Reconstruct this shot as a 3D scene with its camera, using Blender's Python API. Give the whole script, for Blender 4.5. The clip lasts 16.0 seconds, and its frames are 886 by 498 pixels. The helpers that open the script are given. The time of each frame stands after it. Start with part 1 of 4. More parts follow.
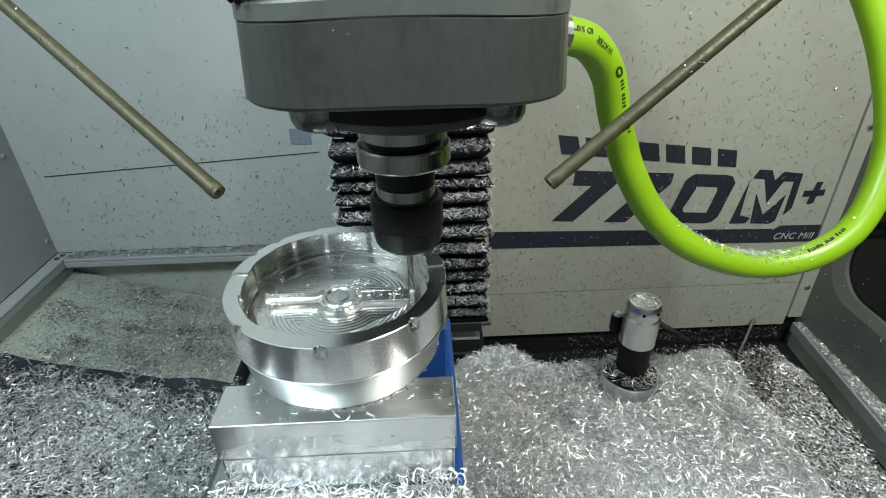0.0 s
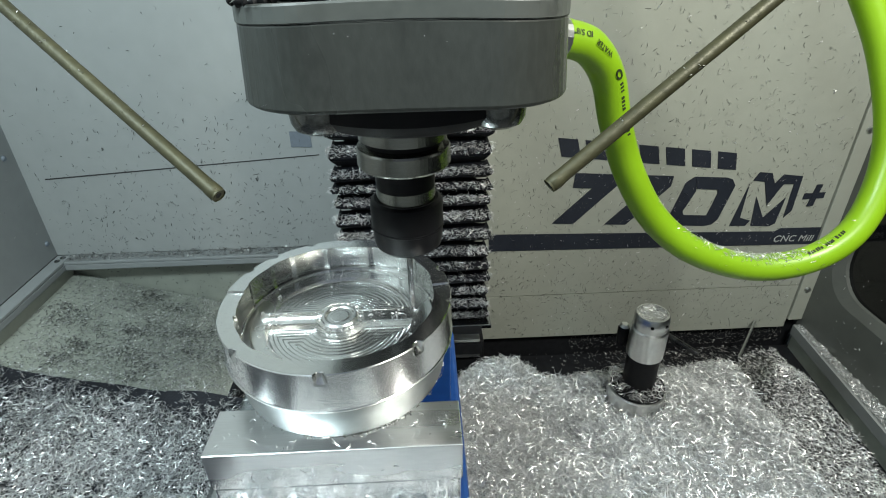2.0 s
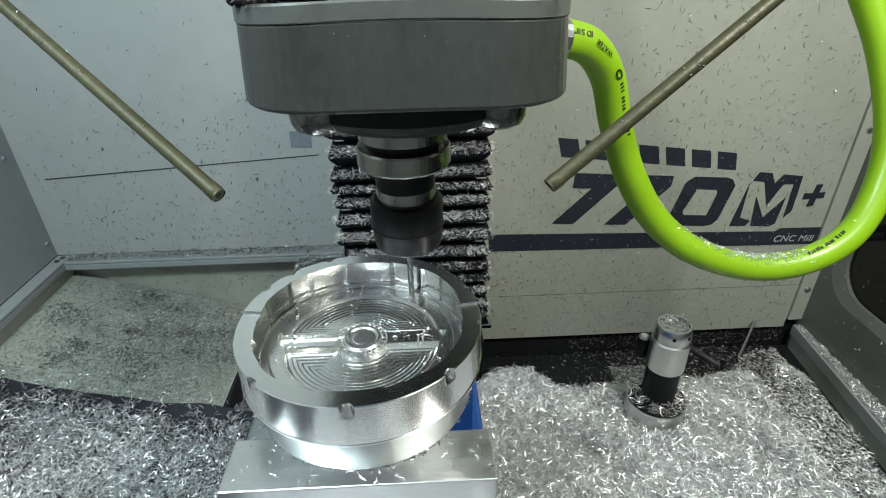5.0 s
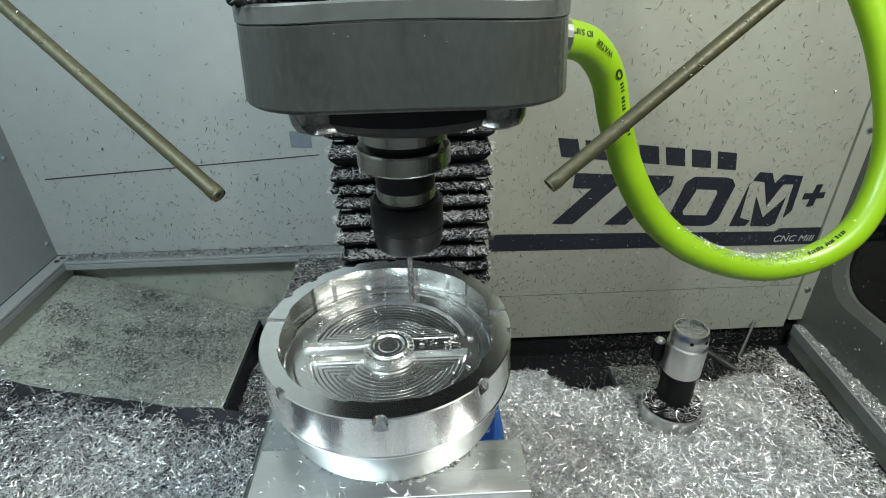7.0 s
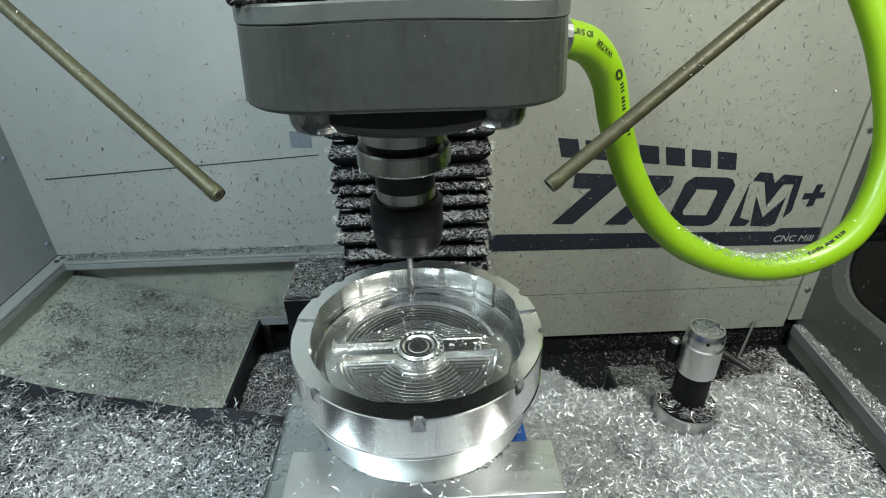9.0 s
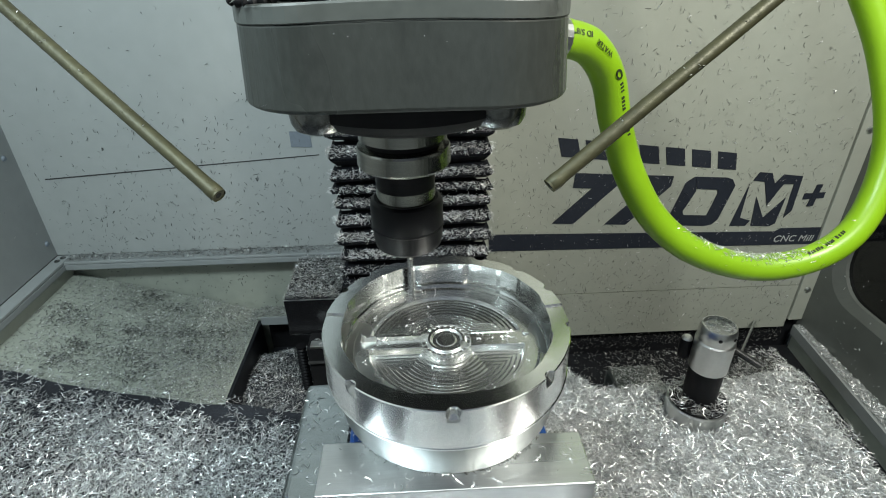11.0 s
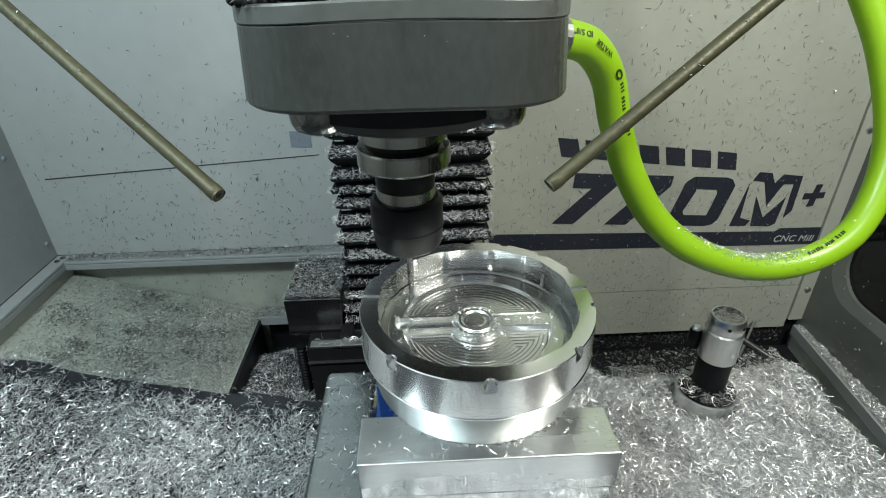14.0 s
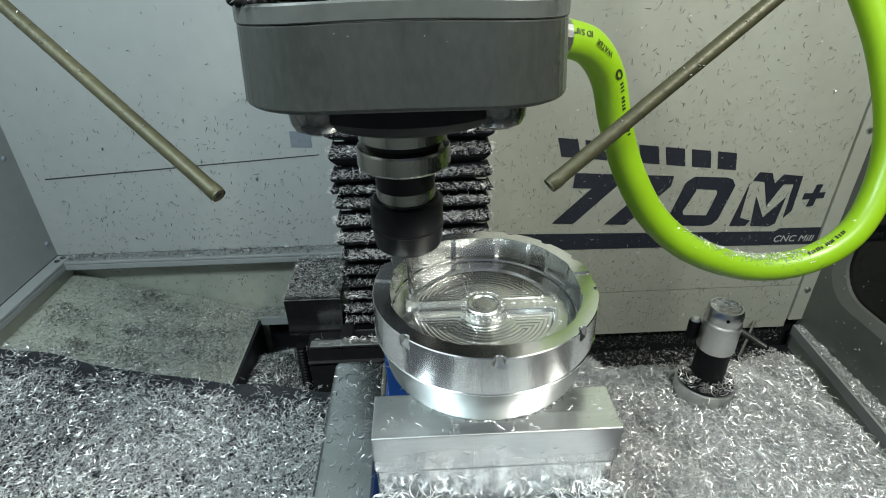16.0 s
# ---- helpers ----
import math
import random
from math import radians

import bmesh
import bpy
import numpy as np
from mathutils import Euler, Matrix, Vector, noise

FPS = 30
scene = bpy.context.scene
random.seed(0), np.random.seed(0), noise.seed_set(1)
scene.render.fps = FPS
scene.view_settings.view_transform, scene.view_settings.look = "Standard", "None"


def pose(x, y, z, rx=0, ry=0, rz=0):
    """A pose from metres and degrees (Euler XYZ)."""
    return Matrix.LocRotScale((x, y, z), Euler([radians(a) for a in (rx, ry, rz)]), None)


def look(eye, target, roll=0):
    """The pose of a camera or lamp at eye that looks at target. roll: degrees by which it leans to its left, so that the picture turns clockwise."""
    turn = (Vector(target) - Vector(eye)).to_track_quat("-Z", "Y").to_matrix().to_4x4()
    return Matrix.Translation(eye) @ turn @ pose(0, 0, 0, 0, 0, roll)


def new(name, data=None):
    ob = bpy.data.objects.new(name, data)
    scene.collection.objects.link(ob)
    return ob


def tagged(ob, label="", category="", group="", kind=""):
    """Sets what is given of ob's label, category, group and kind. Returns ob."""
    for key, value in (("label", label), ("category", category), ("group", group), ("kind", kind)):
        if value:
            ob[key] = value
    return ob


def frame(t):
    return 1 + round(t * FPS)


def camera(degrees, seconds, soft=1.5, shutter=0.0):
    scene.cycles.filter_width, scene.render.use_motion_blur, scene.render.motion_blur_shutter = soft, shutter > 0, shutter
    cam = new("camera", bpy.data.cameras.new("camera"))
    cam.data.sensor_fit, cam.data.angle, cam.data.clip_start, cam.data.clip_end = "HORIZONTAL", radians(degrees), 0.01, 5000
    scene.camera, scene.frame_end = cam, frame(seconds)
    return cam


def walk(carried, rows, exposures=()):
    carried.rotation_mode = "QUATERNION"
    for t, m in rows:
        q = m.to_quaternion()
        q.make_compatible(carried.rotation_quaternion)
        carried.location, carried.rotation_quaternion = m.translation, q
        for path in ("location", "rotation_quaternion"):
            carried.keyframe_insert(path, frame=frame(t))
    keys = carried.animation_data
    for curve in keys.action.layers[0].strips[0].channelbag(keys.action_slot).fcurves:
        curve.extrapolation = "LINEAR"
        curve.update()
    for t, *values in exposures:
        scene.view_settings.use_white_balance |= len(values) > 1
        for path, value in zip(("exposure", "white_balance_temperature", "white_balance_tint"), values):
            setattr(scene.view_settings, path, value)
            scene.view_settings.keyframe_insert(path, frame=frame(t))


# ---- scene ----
EYE = Vector((0.0094, -0.2513, 0.3538))


def aim(tilt):
    """The camera's pose, tilted down by that many degrees."""
    a, b = radians(2.042), radians(tilt)
    way = Vector((math.sin(a) * math.cos(b), math.cos(a) * math.cos(b), -math.sin(b)))
    return look(EYE, EYE + way, -1.14)


cam = camera(79.508, 16.0, soft=1.0)
walk(cam, [(0.0, aim(30.25)), (0.5, aim(30.14)), (1.0, aim(30.05)), (1.4, aim(29.972)), (4.0, aim(29.972)), (16.0, aim(29.972))])
scene.view_settings.exposure = 0.0

# ---- light ----
world = bpy.data.worlds.new("world")
scene.world = world
world.use_nodes = True
world.node_tree.nodes["Background"].inputs[0].default_value = (0.75, 0.85, 1.0, 1)
world.node_tree.nodes["Background"].inputs[1].default_value = 0.2


def area_lamp(name, eye, target, sx, sy, watts, colour):
    d = bpy.data.lights.new(name, "AREA")
    d.shape, d.size, d.size_y, d.energy, d.color = "RECTANGLE", sx, sy, watts, colour
    ob = new(name, d)
    ob.matrix_world = look(eye, target)
    return ob


LAMP_L = ((-0.31, -0.26, 0.76), (-0.05, 0.15, 0.0))
LAMP_R = ((0.41, -0.27, 0.76), (0.10, 0.15, 0.0))
area_lamp("led_light_left", *LAMP_L, 0.34, 0.05, 6.2, (0.785, 0.945, 0.985))
area_lamp("led_light_right", *LAMP_R, 0.30, 0.05, 7.9, (0.985, 0.99, 0.90))


# ---- materials ----
def material(name, colour, rough=0.5, metal=0.0, vary=0.12, scale=40.0, bump=0.0, bump_scale=300.0, stretch=(1, 1, 1), dirt=None, random_island=0.0, coat=0.0):
    """A procedural material: colour varied at two scales, roughness varied, and fine relief."""
    m = bpy.data.materials.new(name)
    m.use_nodes = True
    nt = m.node_tree
    b = nt.nodes["Principled BSDF"]
    b.inputs["Metallic"].default_value = metal
    b.inputs["Coat Weight"].default_value = coat
    tc = nt.nodes.new("ShaderNodeTexCoord")
    mp = nt.nodes.new("ShaderNodeMapping")
    mp.inputs["Scale"].default_value = stretch
    nt.links.new(tc.outputs["Object"], mp.inputs["Vector"])

    def noise_node(s, detail=4.0):
        n = nt.nodes.new("ShaderNodeTexNoise")
        n.inputs["Scale"].default_value, n.inputs["Detail"].default_value = s, detail
        nt.links.new(mp.outputs["Vector"], n.inputs["Vector"])
        return n.outputs["Fac"]

    big, fine = noise_node(scale * 0.2, 3.0), noise_node(scale * 4.0, 3.0)
    mix = nt.nodes.new("ShaderNodeMath")
    mix.operation = "ADD"
    nt.links.new(big, mix.inputs[0])
    nt.links.new(fine, mix.inputs[1])
    ramp = nt.nodes.new("ShaderNodeMapRange")
    ramp.inputs["From Min"].default_value, ramp.inputs["From Max"].default_value = 0.6, 1.4
    ramp.inputs["To Min"].default_value, ramp.inputs["To Max"].default_value = 1 - vary, 1 + vary
    nt.links.new(mix.outputs[0], ramp.inputs["Value"])
    col = nt.nodes.new("ShaderNodeVectorMath")
    col.operation = "SCALE"
    col.inputs[0].default_value = colour
    nt.links.new(ramp.outputs["Result"], col.inputs["Scale"])
    out = col.outputs["Vector"]
    if random_island:
        g = nt.nodes.new("ShaderNodeNewGeometry")
        r = nt.nodes.new("ShaderNodeMapRange")
        r.inputs["To Min"].default_value, r.inputs["To Max"].default_value = 1 - random_island, 1 + random_island * 0.5
        nt.links.new(g.outputs["Random Per Island"], r.inputs["Value"])
        c2 = nt.nodes.new("ShaderNodeVectorMath")
        c2.operation = "SCALE"
        nt.links.new(out, c2.inputs[0])
        nt.links.new(r.outputs["Result"], c2.inputs["Scale"])
        out = c2.outputs["Vector"]
    if dirt:
        dn = noise_node(dirt[1], 6.0)
        dr = nt.nodes.new("ShaderNodeMapRange")
        dr.inputs["From Min"].default_value, dr.inputs["From Max"].default_value = dirt[2], dirt[2] + 0.12
        nt.links.new(dn, dr.inputs["Value"])
        mx = nt.nodes.new("ShaderNodeMix")
        mx.data_type = "RGBA"
        mx.inputs["B"].default_value = (*dirt[0], 1)
        nt.links.new(dr.outputs["Result"], mx.inputs["Factor"])
        nt.links.new(out, mx.inputs["A"])
        out = mx.outputs["Result"]
    nt.links.new(out, b.inputs["Base Color"])
    rr = nt.nodes.new("ShaderNodeMapRange")
    rr.inputs["From Min"].default_value, rr.inputs["From Max"].default_value = 0.3, 0.7
    rr.inputs["To Min"].default_value, rr.inputs["To Max"].default_value = rough * 0.8, min(1, rough * 1.2)
    nt.links.new(big, rr.inputs["Value"])
    nt.links.new(rr.outputs["Result"], b.inputs["Roughness"])
    if bump:
        bn = nt.nodes.new("ShaderNodeBump")
        bn.inputs["Strength"].default_value, bn.inputs["Distance"].default_value = bump, 0.0006
        nt.links.new(noise_node(bump_scale, 3.0), bn.inputs["Height"])
        nt.links.new(bn.outputs["Normal"], b.inputs["Normal"])
    return m


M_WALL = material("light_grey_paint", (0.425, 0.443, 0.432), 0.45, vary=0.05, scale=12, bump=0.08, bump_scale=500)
# Right-hand panels and trim: tinted warmer than the left panel.
M_WARM_GREY = material("warm_tinted_grey", (0.425, 0.445, 0.385), 0.45, vary=0.06, scale=12, bump=0.08, bump_scale=500)
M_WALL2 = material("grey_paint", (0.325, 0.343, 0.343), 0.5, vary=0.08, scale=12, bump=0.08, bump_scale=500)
# Darker grey: the right wall's shading is put into this colour.
M_SHADE_GREY = material("dark_grey_with_wall_shade", (0.135, 0.145, 0.135), 0.5, vary=0.1, scale=12, bump=0.08, bump_scale=500)
M_OLIVE = material("tray_paint", (0.39, 0.412, 0.355), 0.5, vary=0.12, scale=14, dirt=((0.30, 0.32, 0.28), 30, 0.60))
M_SEAM = material("seam_dark", (0.05, 0.05, 0.05), 0.8)
M_PRINT = material("navy_print", (0.022, 0.027, 0.04), 0.55, vary=0.15, scale=30)
M_PALE = material("pale_print", (0.5, 0.52, 0.52), 0.6)
M_TAG = material("grey_sticker", (0.22, 0.25, 0.29), 0.5)
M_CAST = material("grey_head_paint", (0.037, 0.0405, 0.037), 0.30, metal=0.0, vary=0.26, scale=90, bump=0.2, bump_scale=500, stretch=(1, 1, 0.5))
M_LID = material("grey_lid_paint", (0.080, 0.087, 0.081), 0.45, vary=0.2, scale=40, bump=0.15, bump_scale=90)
M_BLACK = material("black_plastic", (0.012, 0.012, 0.013), 0.55, vary=0.3, scale=30)
M_OXIDE = material("black_oxide_steel", (0.006, 0.006, 0.007), 0.42, metal=0.0, vary=0.2, scale=60)
M_STEEL = material("ground_steel", (0.33, 0.33, 0.305), 0.25, metal=1.0, vary=0.12, scale=50, stretch=(0.1, 0.1, 8))
M_WET = material("wet_dark_steel", (0.22, 0.225, 0.22), 0.18, metal=0.85, vary=0.5, scale=120)
M_ROLL = material("dark_worn_steel", (0.05, 0.05, 0.05), 0.3, metal=0.5, vary=0.4, scale=80)
M_TOOL = material("tool_steel", (0.17, 0.17, 0.17), 0.3, metal=1.0)
M_ALU = material("machined_aluminium", (0.90, 0.91, 0.90), 0.20, metal=1.0, vary=0.06, scale=60, bump=0.10, bump_scale=170, stretch=(1, 1, 0.06))
ani = M_ALU.node_tree.nodes["Principled BSDF"]
ani.inputs["Anisotropic"].default_value = 0.85
ani.inputs["Anisotropic Rotation"].default_value = 0.25
tan_node = M_ALU.node_tree.nodes.new("ShaderNodeTangent")
tan_node.direction_type, tan_node.axis = "RADIAL", "Z"
M_ALU.node_tree.links.new(tan_node.outputs["Tangent"], ani.inputs["Tangent"])
# Darker copy of the aluminium: the inner wall's dark reflections are in its colour.
M_BORE_SHADE = material("shaded_bore_aluminium", (0.64, 0.65, 0.64), 0.15, metal=1.0, vary=0.08, scale=60, bump=0.08, bump_scale=200, stretch=(1, 1, 0.06))
M_RIM = material("milled_rim_aluminium", (0.74, 0.75, 0.74), 0.19, metal=1.0, vary=0.05, scale=60, bump=0.05, bump_scale=260)
M_ALU_FLOOR = material("milled_pocket_aluminium", (0.76, 0.77, 0.755), 0.25, metal=1.0, vary=0.08, scale=60, bump=0.15, bump_scale=120)
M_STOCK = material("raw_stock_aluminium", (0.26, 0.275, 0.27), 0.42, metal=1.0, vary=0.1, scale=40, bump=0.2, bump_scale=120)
M_JAW = material("brushed_jaw_aluminium", (0.88, 0.89, 0.90), 0.28, metal=1.0, vary=0.06, scale=30, bump=0.05, bump_scale=80, stretch=(1, 12, 4))
M_PLATE = material("dull_steel_plate", (0.50, 0.53, 0.54), 0.24, metal=1.0, vary=0.2, scale=20, bump=0.15, bump_scale=700, stretch=(0.03, 1, 1))
M_BLUE = material("blue_paint", (0.01, 0.06, 0.24), 0.4, vary=0.2, scale=30)
M_CHIP = material("aluminium_swarf", (0.94, 0.95, 0.96), 0.36, metal=0.75, vary=0.1, scale=50, random_island=0.6)
M_CHIPD = material("dull_swarf", (0.44, 0.44, 0.43), 0.4, metal=0.8, vary=0.1, scale=50, random_island=0.7)
# Dark tone carries the shadows of the slivers stuck to the walls.
M_FLAKE = material("dark_and_shadowed_swarf", (0.17, 0.17, 0.165), 0.4, metal=0.6, vary=0.1, scale=50, random_island=0.7)
# Bed colours are darkened to give the shaded gaps between the curls.
M_BED = material("fine_swarf_gap_shade", (0.07, 0.07, 0.072), 0.5, metal=0.4, vary=0.6, scale=150, bump=1.0, bump_scale=500)
M_BEDD = material("oily_swarf_gap_shade", (0.035, 0.037, 0.044), 0.55, metal=0.1, vary=0.5, scale=120, bump=0.8, bump_scale=400)
M_IRON = material("dark_oily_iron", (0.02, 0.021, 0.024), 0.4, metal=0.2, vary=0.3, scale=30)
M_HOSE = material("lime_green_rubber", (0.225, 0.415, 0.010), 0.38, vary=0.05, scale=20)
M_HOSEINK = material("black_ink", (0.02, 0.03, 0.01), 0.6)
M_PIPE = material("tarnished_brass_tube", (0.050, 0.048, 0.024), 0.5, metal=0.3, vary=0.4, scale=60, bump=0.5, bump_scale=300, stretch=(1, 1, 1))
M_BELLOWS = material("black_rubber_bellows", (0.005, 0.0055, 0.008), 0.65, vary=0.3, scale=40)
M_SATIN = material("satin_aluminium", (0.66, 0.67, 0.66), 0.33, metal=1.0, vary=0.06, scale=60)
M_SHEET = material("glossy_black_sheet", (0.012, 0.012, 0.013), 0.2, vary=0.3, scale=30, stretch=(1, 1, 0.2), bump=0.05)
M_GLASS = material("dark_window", (0.006, 0.006, 0.007), 0.08)
for m in (M_OXIDE, M_BLACK, M_BELLOWS, M_IRON, M_BEDD):
    m.node_tree.nodes["Principled BSDF"].inputs["Specular IOR Level"].default_value = 0.16


# ---- mesh helpers ----
def part(name, bm, mat, parent=None, label="", smooth=False):
    """Link a bmesh as one mesh object under a thing or part."""
    me = bpy.data.meshes.new(name)
    bm.normal_update()
    bm.to_mesh(me)
    bm.free()
    me.materials.append(mat)
    if smooth:
        me.polygons.foreach_set("use_smooth", [True] * len(me.polygons))
        me.set_sharp_from_angle(angle=radians(32))
    ob = new(name, me)
    if parent is not None:
        ob.parent = parent
    return tagged(ob, label)


def thing(name, label, category, group="", kind=""):
    return tagged(new(name), label, category, group, kind)


def box(x0, x1, y0, y1, z0, z1, bevel=0.0, bm=None, segs=2):
    b = bmesh.new()
    bmesh.ops.create_cube(b, size=1)
    bmesh.ops.scale(b, vec=(x1 - x0, y1 - y0, z1 - z0), verts=b.verts)
    bmesh.ops.translate(b, vec=((x0 + x1) / 2, (y0 + y1) / 2, (z0 + z1) / 2), verts=b.verts)
    if bevel:
        bmesh.ops.bevel(b, geom=b.edges[:], offset=bevel, segments=segs, affect="EDGES", profile=0.5)
    if bm is None:
        return b
    return join(bm, b)


def join(bm, other):
    me = bpy.data.meshes.new("tmp")
    other.to_mesh(me)
    other.free()
    bm.from_mesh(me)
    bpy.data.meshes.remove(me)
    return bm


def lathe(profile, segs=64, centre=(0, 0, 0), closed=False):
    """Turn (radius, z) pairs about the z axis."""
    bm = bmesh.new()
    rings = []
    for r, z in profile:
        if r < 1e-6:
            rings.append([bm.verts.new((centre[0], centre[1], z + centre[2]))])
        else:
            rings.append([bm.verts.new((centre[0] + r * math.cos(2 * math.pi * i / segs), centre[1] + r * math.sin(2 * math.pi * i / segs), z + centre[2])) for i in range(segs)])
    for a, b in zip(rings, rings[1:]):
        for i in range(segs):
            j = (i + 1) % segs
            if len(a) == 1 and len(b) == 1:
                continue
            if len(a) == 1:
                bm.faces.new((a[0], b[j], b[i]))
            elif len(b) == 1:
                bm.faces.new((a[i], a[j], b[0]))
            else:
                bm.faces.new((a[i], a[j], b[j], b[i]))
    bmesh.ops.recalc_face_normals(bm, faces=bm.faces)
    return bm


def tube(points, radius, segs=16, caps=True, bump=None):
    """A round tube along points; radius may vary along it by bump(i)."""
    bm = bmesh.new()
    pts = [Vector(p) for p in points]
    rings, up = [], Vector((0.13, 0.21, 1)).normalized()
    for i, p in enumerate(pts):
        t = (pts[min(i + 1, len(pts) - 1)] - pts[max(i - 1, 0)]).normalized()
        a = t.cross(up).normalized()
        up = a.cross(t).normalized()
        r = radius * (bump(i) if bump else 1)
        rings.append([bm.verts.new(p + r * (math.cos(2 * math.pi * k / segs) * a + math.sin(2 * math.pi * k / segs) * up)) for k in range(segs)])
    for a, b in zip(rings, rings[1:]):
        for k in range(segs):
            bm.faces.new((a[k], a[(k + 1) % segs], b[(k + 1) % segs], b[k]))
    if caps:
        bm.faces.new(rings[0])
        bm.faces.new(rings[-1])
    bmesh.ops.recalc_face_normals(bm, faces=bm.faces)
    return bm


def spline(points, steps=8):
    """Catmull-Rom through points."""
    ps = [Vector(p) for p in points]
    ps = [2 * ps[0] - ps[1]] + ps + [2 * ps[-1] - ps[-2]]
    out = []
    for i in range(1, len(ps) - 2):
        a, b, c, d = ps[i - 1:i + 3]
        for k in range(steps):
            t = k / steps
            out.append(0.5 * ((2 * b) + (c - a) * t + (2 * a - 5 * b + 4 * c - d) * t * t + (3 * b - a - 3 * c + d) * t ** 3))
    return out + [ps[-2]]


def prism(poly, y0, y1):
    """Extrude a polygon of (x, z) pairs from y0 to y1."""
    bm = bmesh.new()
    a = [bm.verts.new((x, y0, z)) for x, z in poly]
    b = [bm.verts.new((x, y1, z)) for x, z in poly]
    bm.faces.new(a)
    bm.faces.new(b[::-1])
    for i in range(len(poly)):
        j = (i + 1) % len(poly)
        bm.faces.new((a[j], a[i], b[i], b[j]))
    bmesh.ops.recalc_face_normals(bm, faces=bm.faces)
    return bm


def prism_z(poly, z0, z1):
    """Extrude a polygon of (x, y) pairs from z0 to z1."""
    bm = bmesh.new()
    a = [bm.verts.new((x, y, z0)) for x, y in poly]
    b = [bm.verts.new((x, y, z1)) for x, y in poly]
    bm.faces.new(a[::-1])
    bm.faces.new(b)
    for i in range(len(poly)):
        j = (i + 1) % len(poly)
        bm.faces.new((a[i], a[j], b[j], b[i]))
    bmesh.ops.recalc_face_normals(bm, faces=bm.faces)
    return bm


def swarf(name, places, mat, parent=None, label="", length=(0.004, 0.010), width=(0.0005, 0.0011), curl=(0.5, 3.0), tilt=0.35, basis=None, yaw=None, seed=1):
    """Many curled slivers at the given places, in one mesh."""
    g = np.random.default_rng(seed)
    places = np.asarray(places, dtype=float)
    n, k = len(places), 5
    L = g.uniform(*length, n)
    w = g.uniform(*width, n)
    turn = g.uniform(*curl, n) * g.choice((-1, 1), n)
    s = np.linspace(-0.5, 0.5, k)
    ang = turn[:, None] * s
    step = L[:, None] / (k - 1)
    px = np.cumsum(np.cos(ang) * step, 1)
    py = np.cumsum(np.sin(ang) * step, 1)
    px -= px.mean(1, keepdims=True)
    py -= py.mean(1, keepdims=True)
    pz = (g.uniform(-1, 1, n)[:, None]) * L[:, None] * 0.5 * (s ** 2 - 0.1)
    mid = np.stack([px, py, pz], 2)
    tw = g.uniform(-1.2, 1.2, n)[:, None] + g.uniform(-1.5, 1.5, n)[:, None] * s
    taper = 1 - 0.8 * np.abs(2 * s) ** 3
    side = np.stack([-np.sin(ang) * np.cos(tw), np.cos(ang) * np.cos(tw), np.sin(tw)], 2) * (w[:, None] * taper)[:, :, None] * 0.5
    v = np.stack([mid - side, mid + side], 2).reshape(n, k * 2, 3)
    a = g.uniform(0, 2 * math.pi, n) if yaw is None else g.normal(yaw[0], yaw[1], n)
    b = g.normal(0, tilt, n)
    ca, sa, cb, sb = np.cos(a), np.sin(a), np.cos(b), np.sin(b)
    x, y, z = v[..., 0], v[..., 1], v[..., 2]
    x2, z2 = x * cb[:, None] - z * sb[:, None], x * sb[:, None] + z * cb[:, None]
    v = np.stack([x2 * ca[:, None] - y * sa[:, None], x2 * sa[:, None] + y * ca[:, None], z2], 2)
    if basis is not None:
        v = v @ np.array(basis, dtype=float)
    v += places[:, None, :]
    f0 = np.array([(2 * i, 2 * i + 1, 2 * i + 3, 2 * i + 2) for i in range(k - 1)])
    faces = (f0[None] + (np.arange(n) * 2 * k)[:, None, None]).reshape(-1, 4)
    me = bpy.data.meshes.new(name)
    me.vertices.add(n * k * 2)
    me.vertices.foreach_set("co", v.reshape(-1).astype(np.float32))
    me.loops.add(faces.size)
    me.loops.foreach_set("vertex_index", faces.reshape(-1).astype(np.int32))
    me.polygons.add(len(faces))
    me.polygons.foreach_set("loop_start", np.arange(0, faces.size, 4, dtype=np.int32))
    me.polygons.foreach_set("use_smooth", np.ones(len(faces), dtype=bool))
    me.update(calc_edges=True)
    me.materials.append(mat)
    ob = new(name, me)
    if parent is not None:
        ob.parent = parent
    return tagged(ob, label, kind="stuff")


def spread(n, x0, x1, y0, y1, seed=1):
    g = np.random.default_rng(seed)
    return g.uniform(x0, x1, n), g.uniform(y0, y1, n), g


# ---- enclosure ----
YB = 0.42
XL, XR = -0.511, 0.616


